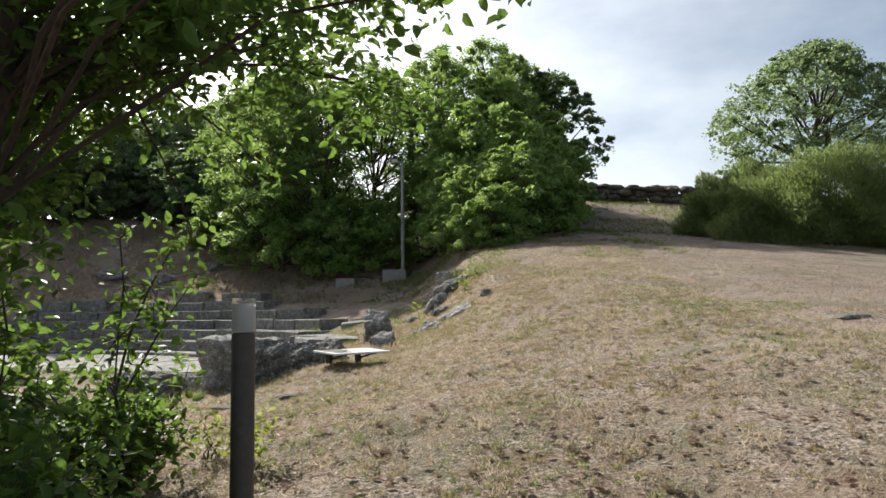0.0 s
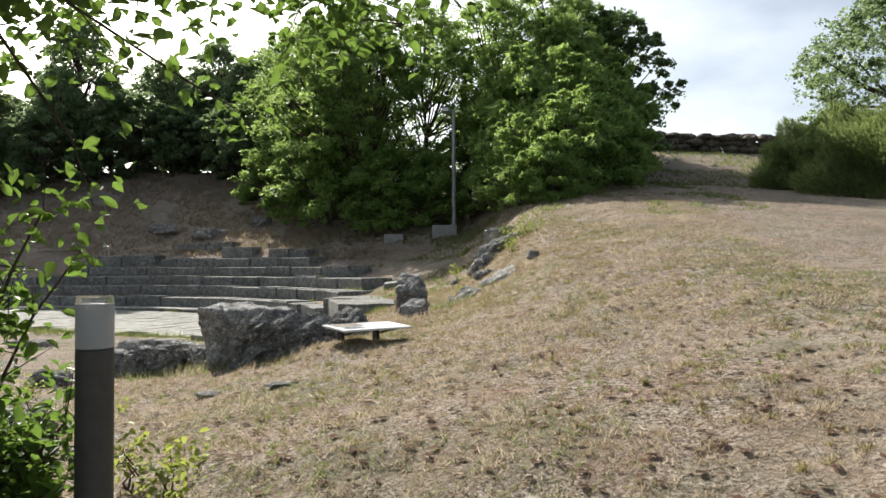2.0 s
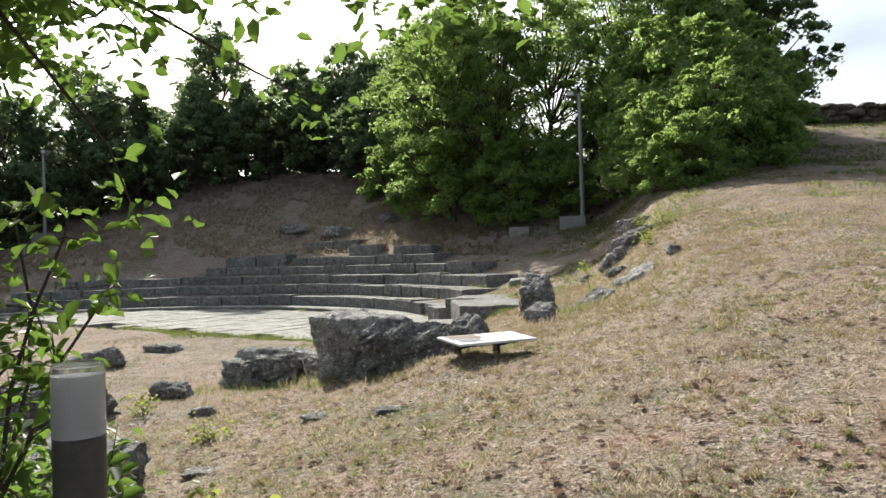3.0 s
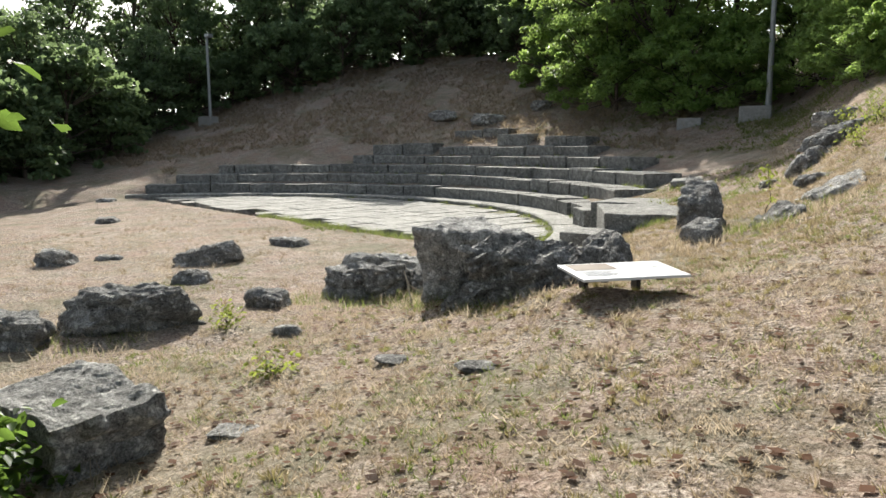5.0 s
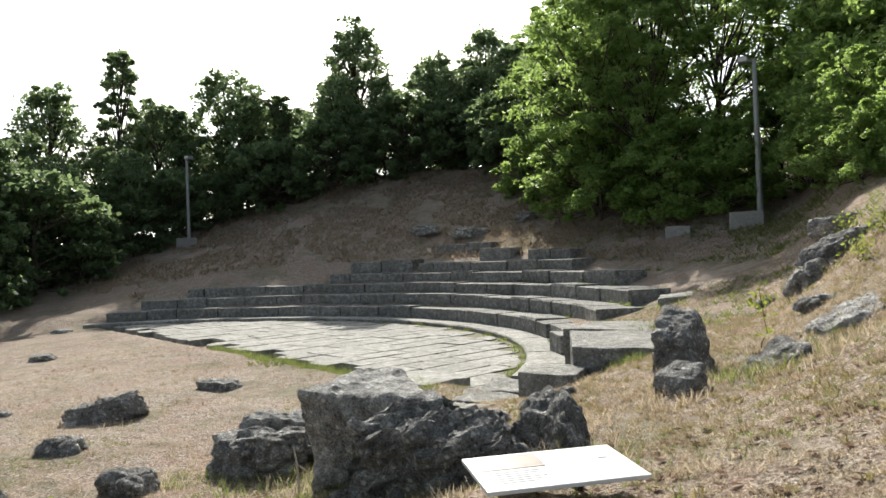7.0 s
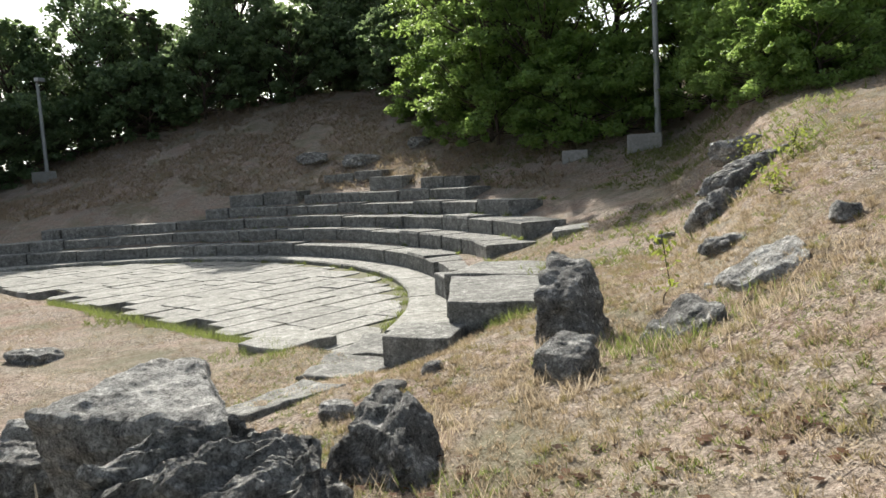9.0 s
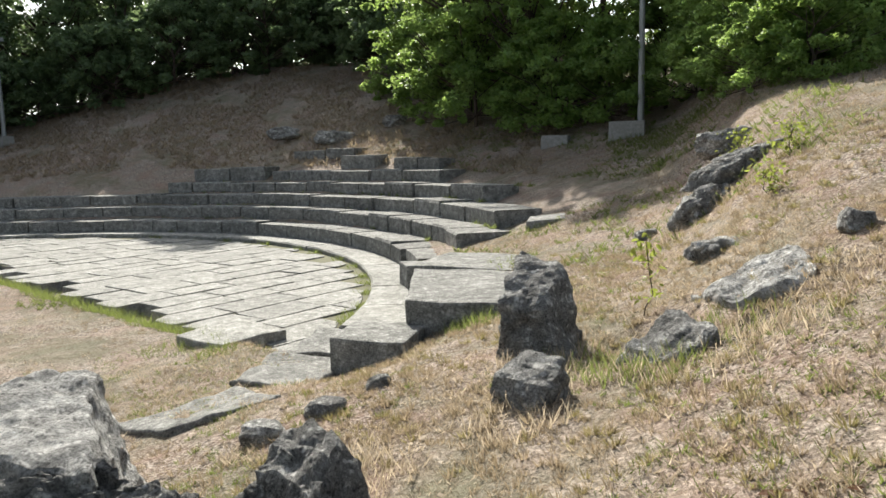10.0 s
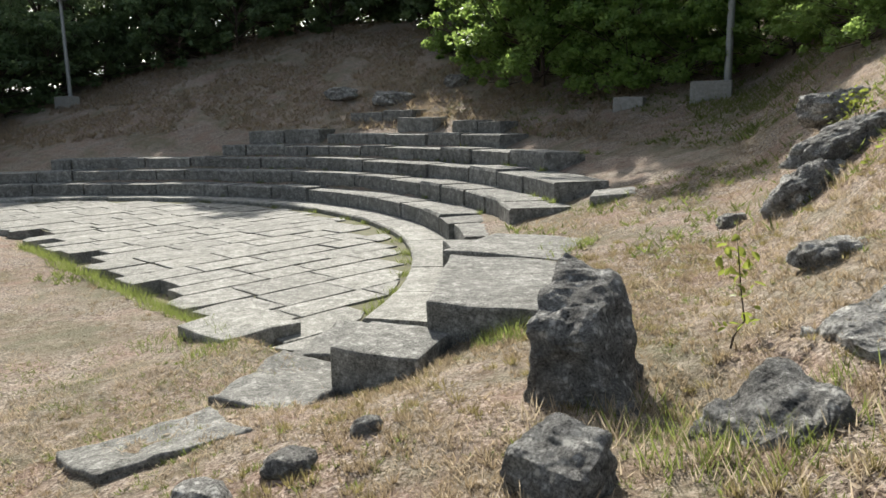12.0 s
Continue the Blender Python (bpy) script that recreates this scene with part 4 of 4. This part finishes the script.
def roadside_tree():
    rng = random.Random(77)
    nrg = np.random.default_rng(77)
    t = thing("tree", Matrix.Identity(4), "leafy tree leaning over the path with thin dark branches", "tree")
    bx, by = -2.25, 3.75
    bz = height(bx, by)
    bm = bmesh.new()
    trunk = [Vector(p) for p in ((bx, by, bz - 0.2), (bx + 0.12, by + 0.05, 1.2), (bx + 0.34, by + 0.1, 1.9), (bx + 0.42, by + 0.15, 2.6), (bx + 0.36, by + 0.3, 3.4), (bx + 0.5, by + 0.4, 4.6))]
    tube(bm, trunk, [0.075, 0.06, 0.05, 0.045, 0.035, 0.015], 9)
    tips = []
    for i in range(44):
        s = trunk[rng.choice((2, 3, 3, 4, 4, 5))]
        ang = rng.uniform(-0.75, 2.6)
        ln = rng.uniform(1.1, 3.4)
        end = s + Vector((math.cos(ang) * ln * 0.75, math.sin(ang) * ln, rng.uniform(0.35, 1.5)))
        end.z = max(end.z, 2.75 + 0.12 * abs(end.x - bx))
        pts = twig_points(s, end, rng, 5, 0.25)
        tube(bm, pts, [0.014 * (1 - 0.8 * k / 5) + 0.003 for k in range(6)], 5)
        for k in range(3, 6):
            for _ in range(4):
                e = pts[k] + Vector((rng.gauss(0, 0.3), rng.gauss(0, 0.3), rng.gauss(0.0, 0.2)))
                tube(bm, [pts[k], pts[k].lerp(e, 0.5) + Vector((0, 0, 0.04)), e], [0.006, 0.004, 0.002], 4)
                tips += [tuple(pts[k].lerp(e, f)) for f in (0.5, 0.8, 1.0)]
    for i in range(150):
        x, y, z = bx + rng.uniform(-1.6, 0.3), by + rng.uniform(-0.7, 1.2), rng.uniform(0.8, 4.4)
        tube(bm, [(x - 0.12, y + rng.uniform(-0.1, 0.1), z - 0.22), (x - 0.03, y, z - 0.1), (x, y, z)], [0.006, 0.004, 0.002], 4)
        tips += [(x + rng.gauss(0, 0.16), y + rng.gauss(0, 0.16), z + rng.gauss(0, 0.16)) for _ in range(8)]
    for path in ([(bx + 0.4, by + 0.3, 3.0), (-1.55, 4.8, 2.75), (-1.42, 5.2, 2.3), (-1.38, 5.33, 1.98)], [(bx + 0.42, by + 0.3, 3.2), (-1.5, 5.2, 3.0), (-1.15, 5.9, 2.75), (-1.02, 6.45, 2.68)]):
        tube(bm, path, [0.012, 0.009, 0.006, 0.003][:len(path)], 5)
        a, b = Vector(path[-2]), Vector(path[-1])
        tips += [tuple(a.lerp(b, f) + Vector((rng.gauss(0, 0.05), rng.gauss(0, 0.05), rng.gauss(0, 0.05)))) for f in (0.5, 0.8, 1.0)]
    for i in range(560):
        tips.append((bx + rng.uniform(-1.9, 0.7), by + rng.uniform(-1.2, 1.7), rng.uniform(2.5, 4.9)))
    part("trunk", bm, M_BARK, t)
    v, f = leaf_blades(tips, nrg, 11, 0.11, 0.085)
    np_mesh("crown", v, f, M_LEAF_NEAR, t)
    return t


def leafy_bush(x, y, rx, ry, top, seed, stems, label, tall=()):
    rng = random.Random(seed)
    nrg = np.random.default_rng(seed)
    t = thing("leafy_bush", Matrix.Identity(4), label, "bush", "bushes by the path")
    z = height(x, y)
    bm = bmesh.new()
    tips = []
    ends = []
    for i in range(stems):
        a, r = rng.uniform(0, 6.28), rng.uniform(0.2, 1) ** 0.6
        ends.append((x + rx * r * math.cos(a), y + ry * r * math.sin(a), z + (top - z) * rng.uniform(0.35, 1.0) * (1.1 - 0.4 * r)))
    for e in ends + list(tall):
        s = (x + rng.uniform(-0.2, 0.2), y + rng.uniform(-0.2, 0.2), z - 0.05)
        pts = twig_points(s, e, rng, 5, 0.08)
        tube(bm, pts, [0.011 * (1 - 0.75 * k / 5) + 0.002 for k in range(6)], 5)
        for k in range(2, 6):
            for _ in range(3):
                q = pts[k] + Vector((rng.gauss(0, 0.13), rng.gauss(0, 0.13), rng.gauss(0, 0.1)))
                tube(bm, [pts[k], q], [0.004, 0.0015], 3)
                tips += [tuple(pts[k].lerp(q, 0.5)), tuple(q)]
    part("branchwork", bm, M_BARK, t)
    v, f = leaf_blades(tips, nrg, 4, 0.05, 0.075)
    np_mesh("foliage", v, f, M_LEAF_NEAR, t)
    return t


roadside_tree()
BUSH = "bright green leafy bush with thin stems beside the bollard"
leafy_bush(-1.85, 4.95, 0.55, 0.5, 1.15, 1, 44, BUSH, [(-1.3, 4.85, 1.95), (-1.2, 4.95, 1.75), (-1.7, 5.1, 2.0), (-1.45, 4.75, 1.55)])
leafy_bush(-2.25, 4.2, 0.75, 0.65, 1.3, 2, 50, BUSH, [(-1.9, 4.1, 1.7), (-2.4, 4.0, 1.9)])
leafy_bush(-1.5, 3.3, 0.5, 0.45, 1.05, 3, 50, BUSH, [(-1.75, 3.2, 1.5), (-1.9, 3.35, 1.8)])
leafy_bush(-3.0, 6.1, 0.25, 0.2, 0.75, 4, 9, BUSH)

# sapling and weeds among the rocks
def sapling(x, y, h, seed, label, name="sapling", spread=0.16, leaf=0.11, stems=3):
    rng = random.Random(seed)
    nrg = np.random.default_rng(seed)
    t = thing(name, Matrix.Identity(4), label, "plant")
    z = height(x, y)
    bm = bmesh.new()
    tips = []
    for k in range(stems):
        e = (x + rng.gauss(0, spread * 0.5), y + rng.gauss(0, spread * 0.5), z + h * rng.uniform(0.75, 1))
        pts = twig_points((x, y, z - 0.03), e, rng, 5, 0.0)
        tube(bm, pts, [0.007, 0.006, 0.005, 0.004, 0.003, 0.002], 5)
        for i in range(2, 6):
            for _ in range(4):
                tips.append(tuple(pts[i] + Vector((rng.gauss(0, spread), rng.gauss(0, spread), rng.gauss(0, 0.05)))))
    part("stem", bm, M_BARK, t)
    v, f = leaf_blades(tips, nrg, 3, 0.035, leaf)
    np_mesh("foliage", v, f, M_WEED, t)
    return t


M_WEED = leaf_material("weed_leaves", (0.06, 0.085, 0.02), (0.13, 0.165, 0.04), (0.4, 0.45, 0.09))
sapling(-0.02, 13.55, 0.62, 1, "thin yellow-green sapling growing between rocks", spread=0.05, leaf=0.06, stems=1)
for i, (x, y, h) in enumerate([(0.95, 15.3, 0.25), (1.25, 16.4, 0.3), (-2.9, 8.2, 0.1), (-1.35, 5.6, 0.25), (-0.95, 5.2, 0.3), (-4.4, 9.2, 0.12), (0.9, 17.9, 0.4)]):
    sapling(x, y, h, 10 + i, "small green weed in the dry grass", "weed", 0.07, 0.05)


# ---- grass, straw and fallen leaves ----
M_TWIG = plain("dead_wood", (0.45, 0.38, 0.29), 0.9, 0, 0.3, 25)
M_STRAW = leaf_material("dry_straw", (0.28, 0.215, 0.145), (0.50, 0.42, 0.325), (0.48, 0.4, 0.28), 0.8)
M_TUFT = leaf_material("brown_grass", (0.13, 0.092, 0.06), (0.34, 0.265, 0.19), (0.34, 0.27, 0.165), 0.8)
M_GREEN = leaf_material("green_grass", (0.055, 0.07, 0.02), (0.115, 0.138, 0.042), (0.26, 0.31, 0.085), 0.7)
M_DEAD = leaf_material("dead_leaves", (0.05, 0.03, 0.02), (0.14, 0.075, 0.045), (0.2, 0.1, 0.05), 0.8)


def open_ground(x, y):
    r = math.hypot(x - CX, y - CY)
    return not (behind_front(x, y) > -0.25 and r < 11.2) and not (10.2 < r < 14.6 and 27 < math.degrees(math.atan2(y - CY, x - CX)) < 130 and behind_front(x, y) > 0)


def blades(name, label, count, area, h, mat, seed, patch, cut, lie=0.8, wide=0.004, slab_gap=True):
    rng = random.Random(seed)
    v, f = [], []
    x0, x1, y0, y1 = area
    tries = 0
    while len(f) < count and tries < count * 8:
        tries += 1
        x, y = rng.uniform(x0, x1), rng.uniform(y0, y1)
        if noise.noise((x * patch, y * patch, seed)) + 0.5 * noise.noise((x * patch * 4, y * patch * 4, seed)) < cut or not open_ground(x, y):
            continue
        z = rough_height(x, y) - 0.004
        for _ in range(4):
            px, py = x + rng.gauss(0, 0.02), y + rng.gauss(0, 0.02)
            a, b = rng.uniform(0, 6.28), rng.uniform(0, 6.28)
            hh = h * rng.uniform(0.4, 1.3)
            w = wide * rng.uniform(0.6, 1.3)
            dx, dy = math.cos(b) * w, math.sin(b) * w
            k = len(v)
            v += [(px - dx, py - dy, z), (px + dx, py + dy, z), (px + math.cos(a) * hh * lie, py + math.sin(a) * hh * lie, z + hh * rng.uniform(0.35, 1.0))]
            f.append((k, k + 1, k + 2))
    ob = np_mesh(name, np.array(v), np.array(f), mat)
    return tagged(ob, label, "grass", kind="stuff")


blades("dry_grass", "short dry straw-coloured grass on the slope", 150000, (-5, 4.5, 2.5, 15.5), 0.036, M_STRAW, 3, 0.8, -0.15)
blades("dry_grass", "short dry straw-coloured grass on the slope", 40000, (-16, 9, 7, 26), 0.05, M_STRAW, 4, 0.5, -0.1, wide=0.006)
blades("dry_grass", "short dry straw-coloured grass on the slope", 70000, (-4.5, 5, 13.5, 27), 0.05, M_TUFT, 8, 0.6, -0.35, wide=0.005)
blades("green_grass", "sparse green grass between dry tufts", 44000, (-7, 5, 3, 17), 0.045, M_GREEN, 5, 0.7, 0.12)
blades("dry_grass_tufts", "taller dry grass tufts", 26000, (-5, 4.5, 2.5, 16), 0.065, M_STRAW, 6, 2.6, 0.52, 0.7)
blades("green_grass", "green grass at the foot of the hill and wood", 13000, (-9, 7, 16, 31), 0.12, M_GREEN, 7, 0.5, 0.05, wide=0.012)


def tufts(name, label, count, area, h, mat, seed, patch, cut, per=16, spread=0.03):
    """Dense little clumps of blades."""
    rng = random.Random(seed)
    v, f = [], []
    done = tries = 0
    while done < count and tries < count * 10:
        tries += 1
        x, y = rng.uniform(area[0], area[1]), rng.uniform(area[2], area[3])
        if noise.noise((x * patch, y * patch, seed)) < cut or not open_ground(x, y):
            continue
        done += 1
        z, hs = rough_height(x, y) - 0.006, h * rng.uniform(0.5, 1.3)
        for _ in range(per):
            a, r = rng.uniform(0, 6.28), rng.uniform(0, 1)
            px, py = x + spread * r * math.cos(a), y + spread * r * math.sin(a)
            b, w, hh = rng.uniform(0, 6.28), 0.0035 * rng.uniform(0.6, 1.4), hs * rng.uniform(0.5, 1.1)
            k = len(v)
            v += [(px - w * math.cos(b), py - w * math.sin(b), z), (px + w * math.cos(b), py + w * math.sin(b), z), (px + hh * (0.2 + 0.6 * r) * math.cos(a), py + hh * (0.2 + 0.6 * r) * math.sin(a), z + hh * (1 - 0.45 * r))]
            f.append((k, k + 1, k + 2))
    return tagged(np_mesh(name, np.array(v), np.array(f), mat), label, "grass", kind="stuff")


tufts("grass_tufts", "small brown dry grass tufts all over the slope", 5200, (-4.5, 4.2, 2.5, 13.5), 0.05, M_TUFT, 41, 1.1, -0.2)
tufts("grass_tufts", "small brown dry grass tufts all over the slope", 1800, (-2.2, 2.2, 10.5, 16.5), 0.06, M_TUFT, 42, 1.3, -0.1, 22, 0.045)
tufts("grass_tufts", "small brown dry grass tufts all over the slope", 1800, (-14, 8, 8, 24), 0.08, M_TUFT, 43, 0.6, -0.1, 14, 0.05)
tufts("green_grass_tufts", "small olive green tufts in dry grass", 2200, (-4.5, 4.2, 2.5, 15), 0.045, M_GREEN, 44, 0.7, 0.08)


M_OLIVE = leaf_material("olive_cushion_grass", (0.10, 0.078, 0.035), (0.25, 0.205, 0.105), (0.3, 0.26, 0.11), 0.8)
tufts("grass_cushions", "round olive-brown grass cushions on the dry slope", 520, (-2.4, 2.8, 9.0, 17.0), 0.06, M_OLIVE, 45, 1.4, -0.15, 46, 0.055)
tufts("grass_cushions", "round olive-brown grass cushions on the dry slope", 240, (-2.6, 4.2, 3.0, 9.0), 0.05, M_OLIVE, 46, 1.2, 0.0, 46, 0.05)


def tuft_ring(name, label, spots, mat, h, seed, per=90):
    rng = random.Random(seed)
    v, f = [], []
    for x0, y0, r in spots:
        for _ in range(per):
            a0 = rng.uniform(0, 6.28)
            x, y = x0 + r * rng.uniform(0.3, 1) * math.cos(a0), y0 + r * rng.uniform(0.3, 1) * math.sin(a0)
            z = rough_height(x, y) - 0.01
            a, b, hh, w = rng.uniform(0, 6.28), rng.uniform(0, 6.28), h * rng.uniform(0.4, 1.2), 0.004
            k = len(v)
            v += [(x - w * math.cos(b), y - w * math.sin(b), z), (x + w * math.cos(b), y + w * math.sin(b), z), (x + math.cos(a) * hh * 0.5, y + math.sin(a) * hh * 0.5, z + hh)]
            f.append((k, k + 1, k + 2))
    return tagged(np_mesh(name, np.array(v), np.array(f), mat), label, "grass", kind="stuff")


tuft_ring("green_tufts", "green grass tufts at the feet of the rocks", [(-0.1, 12.45, 0.22), (0.15, 12.35, 0.2), (-1.55, 14.25, 0.2), (-1.35, 14.2, 0.18), (0.5, 12.7, 0.3), (-3.2, 10.75, 0.3), (-3.7, 10.5, 0.35), (-4.4, 10.6, 0.3), (-1.9, 9.95, 0.4), (-2.7, 10.2, 0.3), (-5.1, 8.3, 0.5), (-0.9, 10.4, 0.4), (-0.35, 12.9, 0.3), (-2.2, 19.9, 0.4), (-1.75, 17.0, 0.3), (-4.2, 14.35, 0.25), (-4.9, 14.5, 0.3)], M_GREEN, 0.12, 21, 140)
front = []
for i in range(26):
    x = -11.5 + 0.28 * i
    y = min((12 + 0.1 * k for k in range(80)), key=lambda v: abs(behind_front(x, v) + 0.16))
    front.append((x, y, 0.2))
tuft_ring("edge_grass", "green grass along the broken edge of the theatre floor", front, M_GREEN, 0.17, 23, 110)
spots = [(CX + (R_FLOOR + 0.0) * math.cos(radians(a)), CY + (R_FLOOR + 0.0) * math.sin(radians(a))) for a in (11, 13, 16, 22, 27, 31, 38, 44, 52, 57, 66, 75, 90)]


def gutter_weeds():
    rng = random.Random(55)
    v, f = [], []
    for x0, y0 in spots:
        for _ in range(70):
            x, y, z = x0 + rng.gauss(0, 0.09), y0 + rng.gauss(0, 0.09), Z_FLOOR - 0.02
            a, b, hh, w = rng.uniform(0, 6.28), rng.uniform(0, 6.28), 0.11 * rng.uniform(0.4, 1.2), 0.006
            k = len(v)
            v += [(x - w * math.cos(b), y - w * math.sin(b), z), (x + w * math.cos(b), y + w * math.sin(b), z), (x + math.cos(a) * hh * 0.6, y + math.sin(a) * hh * 0.6, z + hh)]
            f.append((k, k + 1, k + 2))
    return tagged(np_mesh("gutter_weeds", np.array(v), np.array(f), M_GREEN), "green weeds growing in the gutter of the theatre floor", "weeds", kind="stuff")


gutter_weeds()


def tread_weeds():
    rng = random.Random(56)
    v, f = [], []
    for _ in range(46):
        k = rng.choice((1, 2, 2, 3, 3, 4))
        a = radians(rng.uniform(30, 95))
        r = R_ROW + TREAD * (k - rng.choice((0, 0, 1))) - 0.03
        top = Z_RING + RISE * k if r > R_ROW + TREAD * (k - 0.5) else Z_RING + RISE * (k - 1)
        x0, y0 = CX + r * math.cos(a), CY + r * math.sin(a)
        for _ in range(40):
            x, y = x0 + rng.gauss(0, 0.05), y0 + rng.gauss(0, 0.05)
            b, c, hh, w = rng.uniform(0, 6.28), rng.uniform(0, 6.28), 0.13 * rng.uniform(0.3, 1.1), 0.007
            i = len(v)
            v += [(x - w * math.cos(c), y - w * math.sin(c), top - 0.01), (x + w * math.cos(c), y + w * math.sin(c), top - 0.01), (x + math.cos(b) * hh * 0.6, y + math.sin(b) * hh * 0.6, top + hh * 0.8)]
            f.append((i, i + 1, i + 2))
    return tagged(np_mesh("tread_weeds", np.array(v), np.array(f), M_GREEN), "green weeds sprouting between the stone seats", "weeds", kind="stuff")


tread_weeds()
blades("green_grass", "grey-green grass on the crest of the hill", 16000, (1.5, 17, 26, 37), 0.16, M_GREEN, 48, 0.4, -0.25, wide=0.014)
blades("shaded_green_grass", "tall green grass at the foot of the thicket", 4500, (-1.5, 3.6, 21.0, 27.5), 0.2, M_GREEN, 47, 0.5, -0.1, wide=0.01)
blades("slope_grass", "rough brown grass on the shaded slope above the seats", 60000, (-27, -3, 24, 40), 0.2, M_TUFT, 46, 0.5, -0.2, wide=0.014)
tuft_ring("dry_tufts", "pale dry grass tufts at the feet of the rocks", [(-1.0, 10.5, 0.5), (-1.8, 9.9, 0.6), (-3.0, 10.7, 0.5), (-4.1, 10.55, 0.7), (-5.3, 8.4, 0.8), (-7.5, 11.7, 0.7), (-0.55, 11.9, 0.3), (-0.2, 12.8, 0.5), (0.4, 12.3, 0.5), (0.9, 12.6, 0.5), (-0.6, 12.8, 0.35), (-2.9, 6.3, 0.6), (0.4, 16.2, 0.5), (-1.15, 11.35, 0.3), (-1.4, 11.5, 0.3)], M_STRAW, 0.12, 22, 220)


def litter(name, label, count, area, size, mat, seed, slim):
    rng = random.Random(seed)
    v, f = [], []
    while len(f) < count:
        x, y = rng.uniform(area[0], area[1]), rng.uniform(area[2], area[3])
        if not open_ground(x, y):
            continue
        z = rough_height(x, y) + 0.012
        a, s = rng.uniform(0, 6.28), size * rng.uniform(0.5, 1.4)
        ux, uy = math.cos(a) * s, math.sin(a) * s
        wx, wy = -uy * slim, ux * slim
        k = len(v)
        lift = s * 0.25 * min(1, slim * 3)
        v += [(x - ux, y - uy, z + rng.uniform(0, lift)), (x + wx, y + wy, z + rng.uniform(0, lift)), (x + ux, y + uy, z + rng.uniform(0, lift)), (x - wx, y - wy, z + rng.uniform(0, lift))]
        f.append((k, k + 1, k + 2, k + 3))
    return tagged(np_mesh(name, np.array(v), np.array(f), mat), label, "litter", kind="stuff")


litter("fallen_leaves", "small dark curled leaves scattered on dry grass", 2600, (-3.5, 4.0, 3.0, 11), 0.03, M_DEAD, 31, 0.7)
litter("straw_bits", "pale broken straw lying on the ground", 3500, (-4, 4, 2.5, 14), 0.06, M_STRAW, 32, 0.035)
litter("pale_flakes", "pale dry leaf flakes on the ground", 900, (-4, 4, 3, 13), 0.02, M_STRAW, 33, 0.7)


# dead branch leaning on the rocks
branch = thing("dead_branch", Matrix.Identity(4), "thin pale dead branch lying against the rocks", "branch")
bz = height(-3.0, 10.35)
bm = bmesh.new()
tube(bm, [(-3.15, 10.45, bz + 0.32), (-3.08, 10.4, bz + 0.2), (-2.98, 10.3, bz + 0.02)], [0.006, 0.008, 0.01], 5)
part("stick", bm, M_TWIG, branch)
bm = bmesh.new()
tube(bm, [(-3.08, 10.4, bz + 0.2), (-2.98, 10.42, bz + 0.14), (-2.9, 10.44, bz + 0.12)], [0.005, 0.004, 0.003], 5)
part("fork", bm, M_TWIG, branch)


# ---- seats and paving, stone by stone ----
ROW_LABEL = "curved row of weathered grey limestone theatre seats"
seat_row(1, [(26, 134)], 1.25, ROW_LABEL)
seat_row(2, [(28, 129)], 1.15, ROW_LABEL)
seat_row(3, [(31, 122)], 1.2, ROW_LABEL)
seat_row(4, [(42.5, 98.5)], 1.1, ROW_LABEL)
seat_row(5, [(56, 84.3)], 1.2, "broken row of weathered grey limestone theatre seats")

ring = thing("orchestra_ring", Matrix.Identity(4), "pale limestone kerb ring round the theatre floor", "paving", kind="structure")
rng = random.Random(7)
a = 8.0
while a < 131:
    da = rng.uniform(5.5, 9)
    part("kerb_stone", arc_block(R_FLOOR + 0.05, R_ROW + 0.1, a + 0.05, a + da - 0.05, 0.0, Z_RING - 0.0, rng, 3, 0.006), M_PAVING, ring)
    a += da

build_floor()
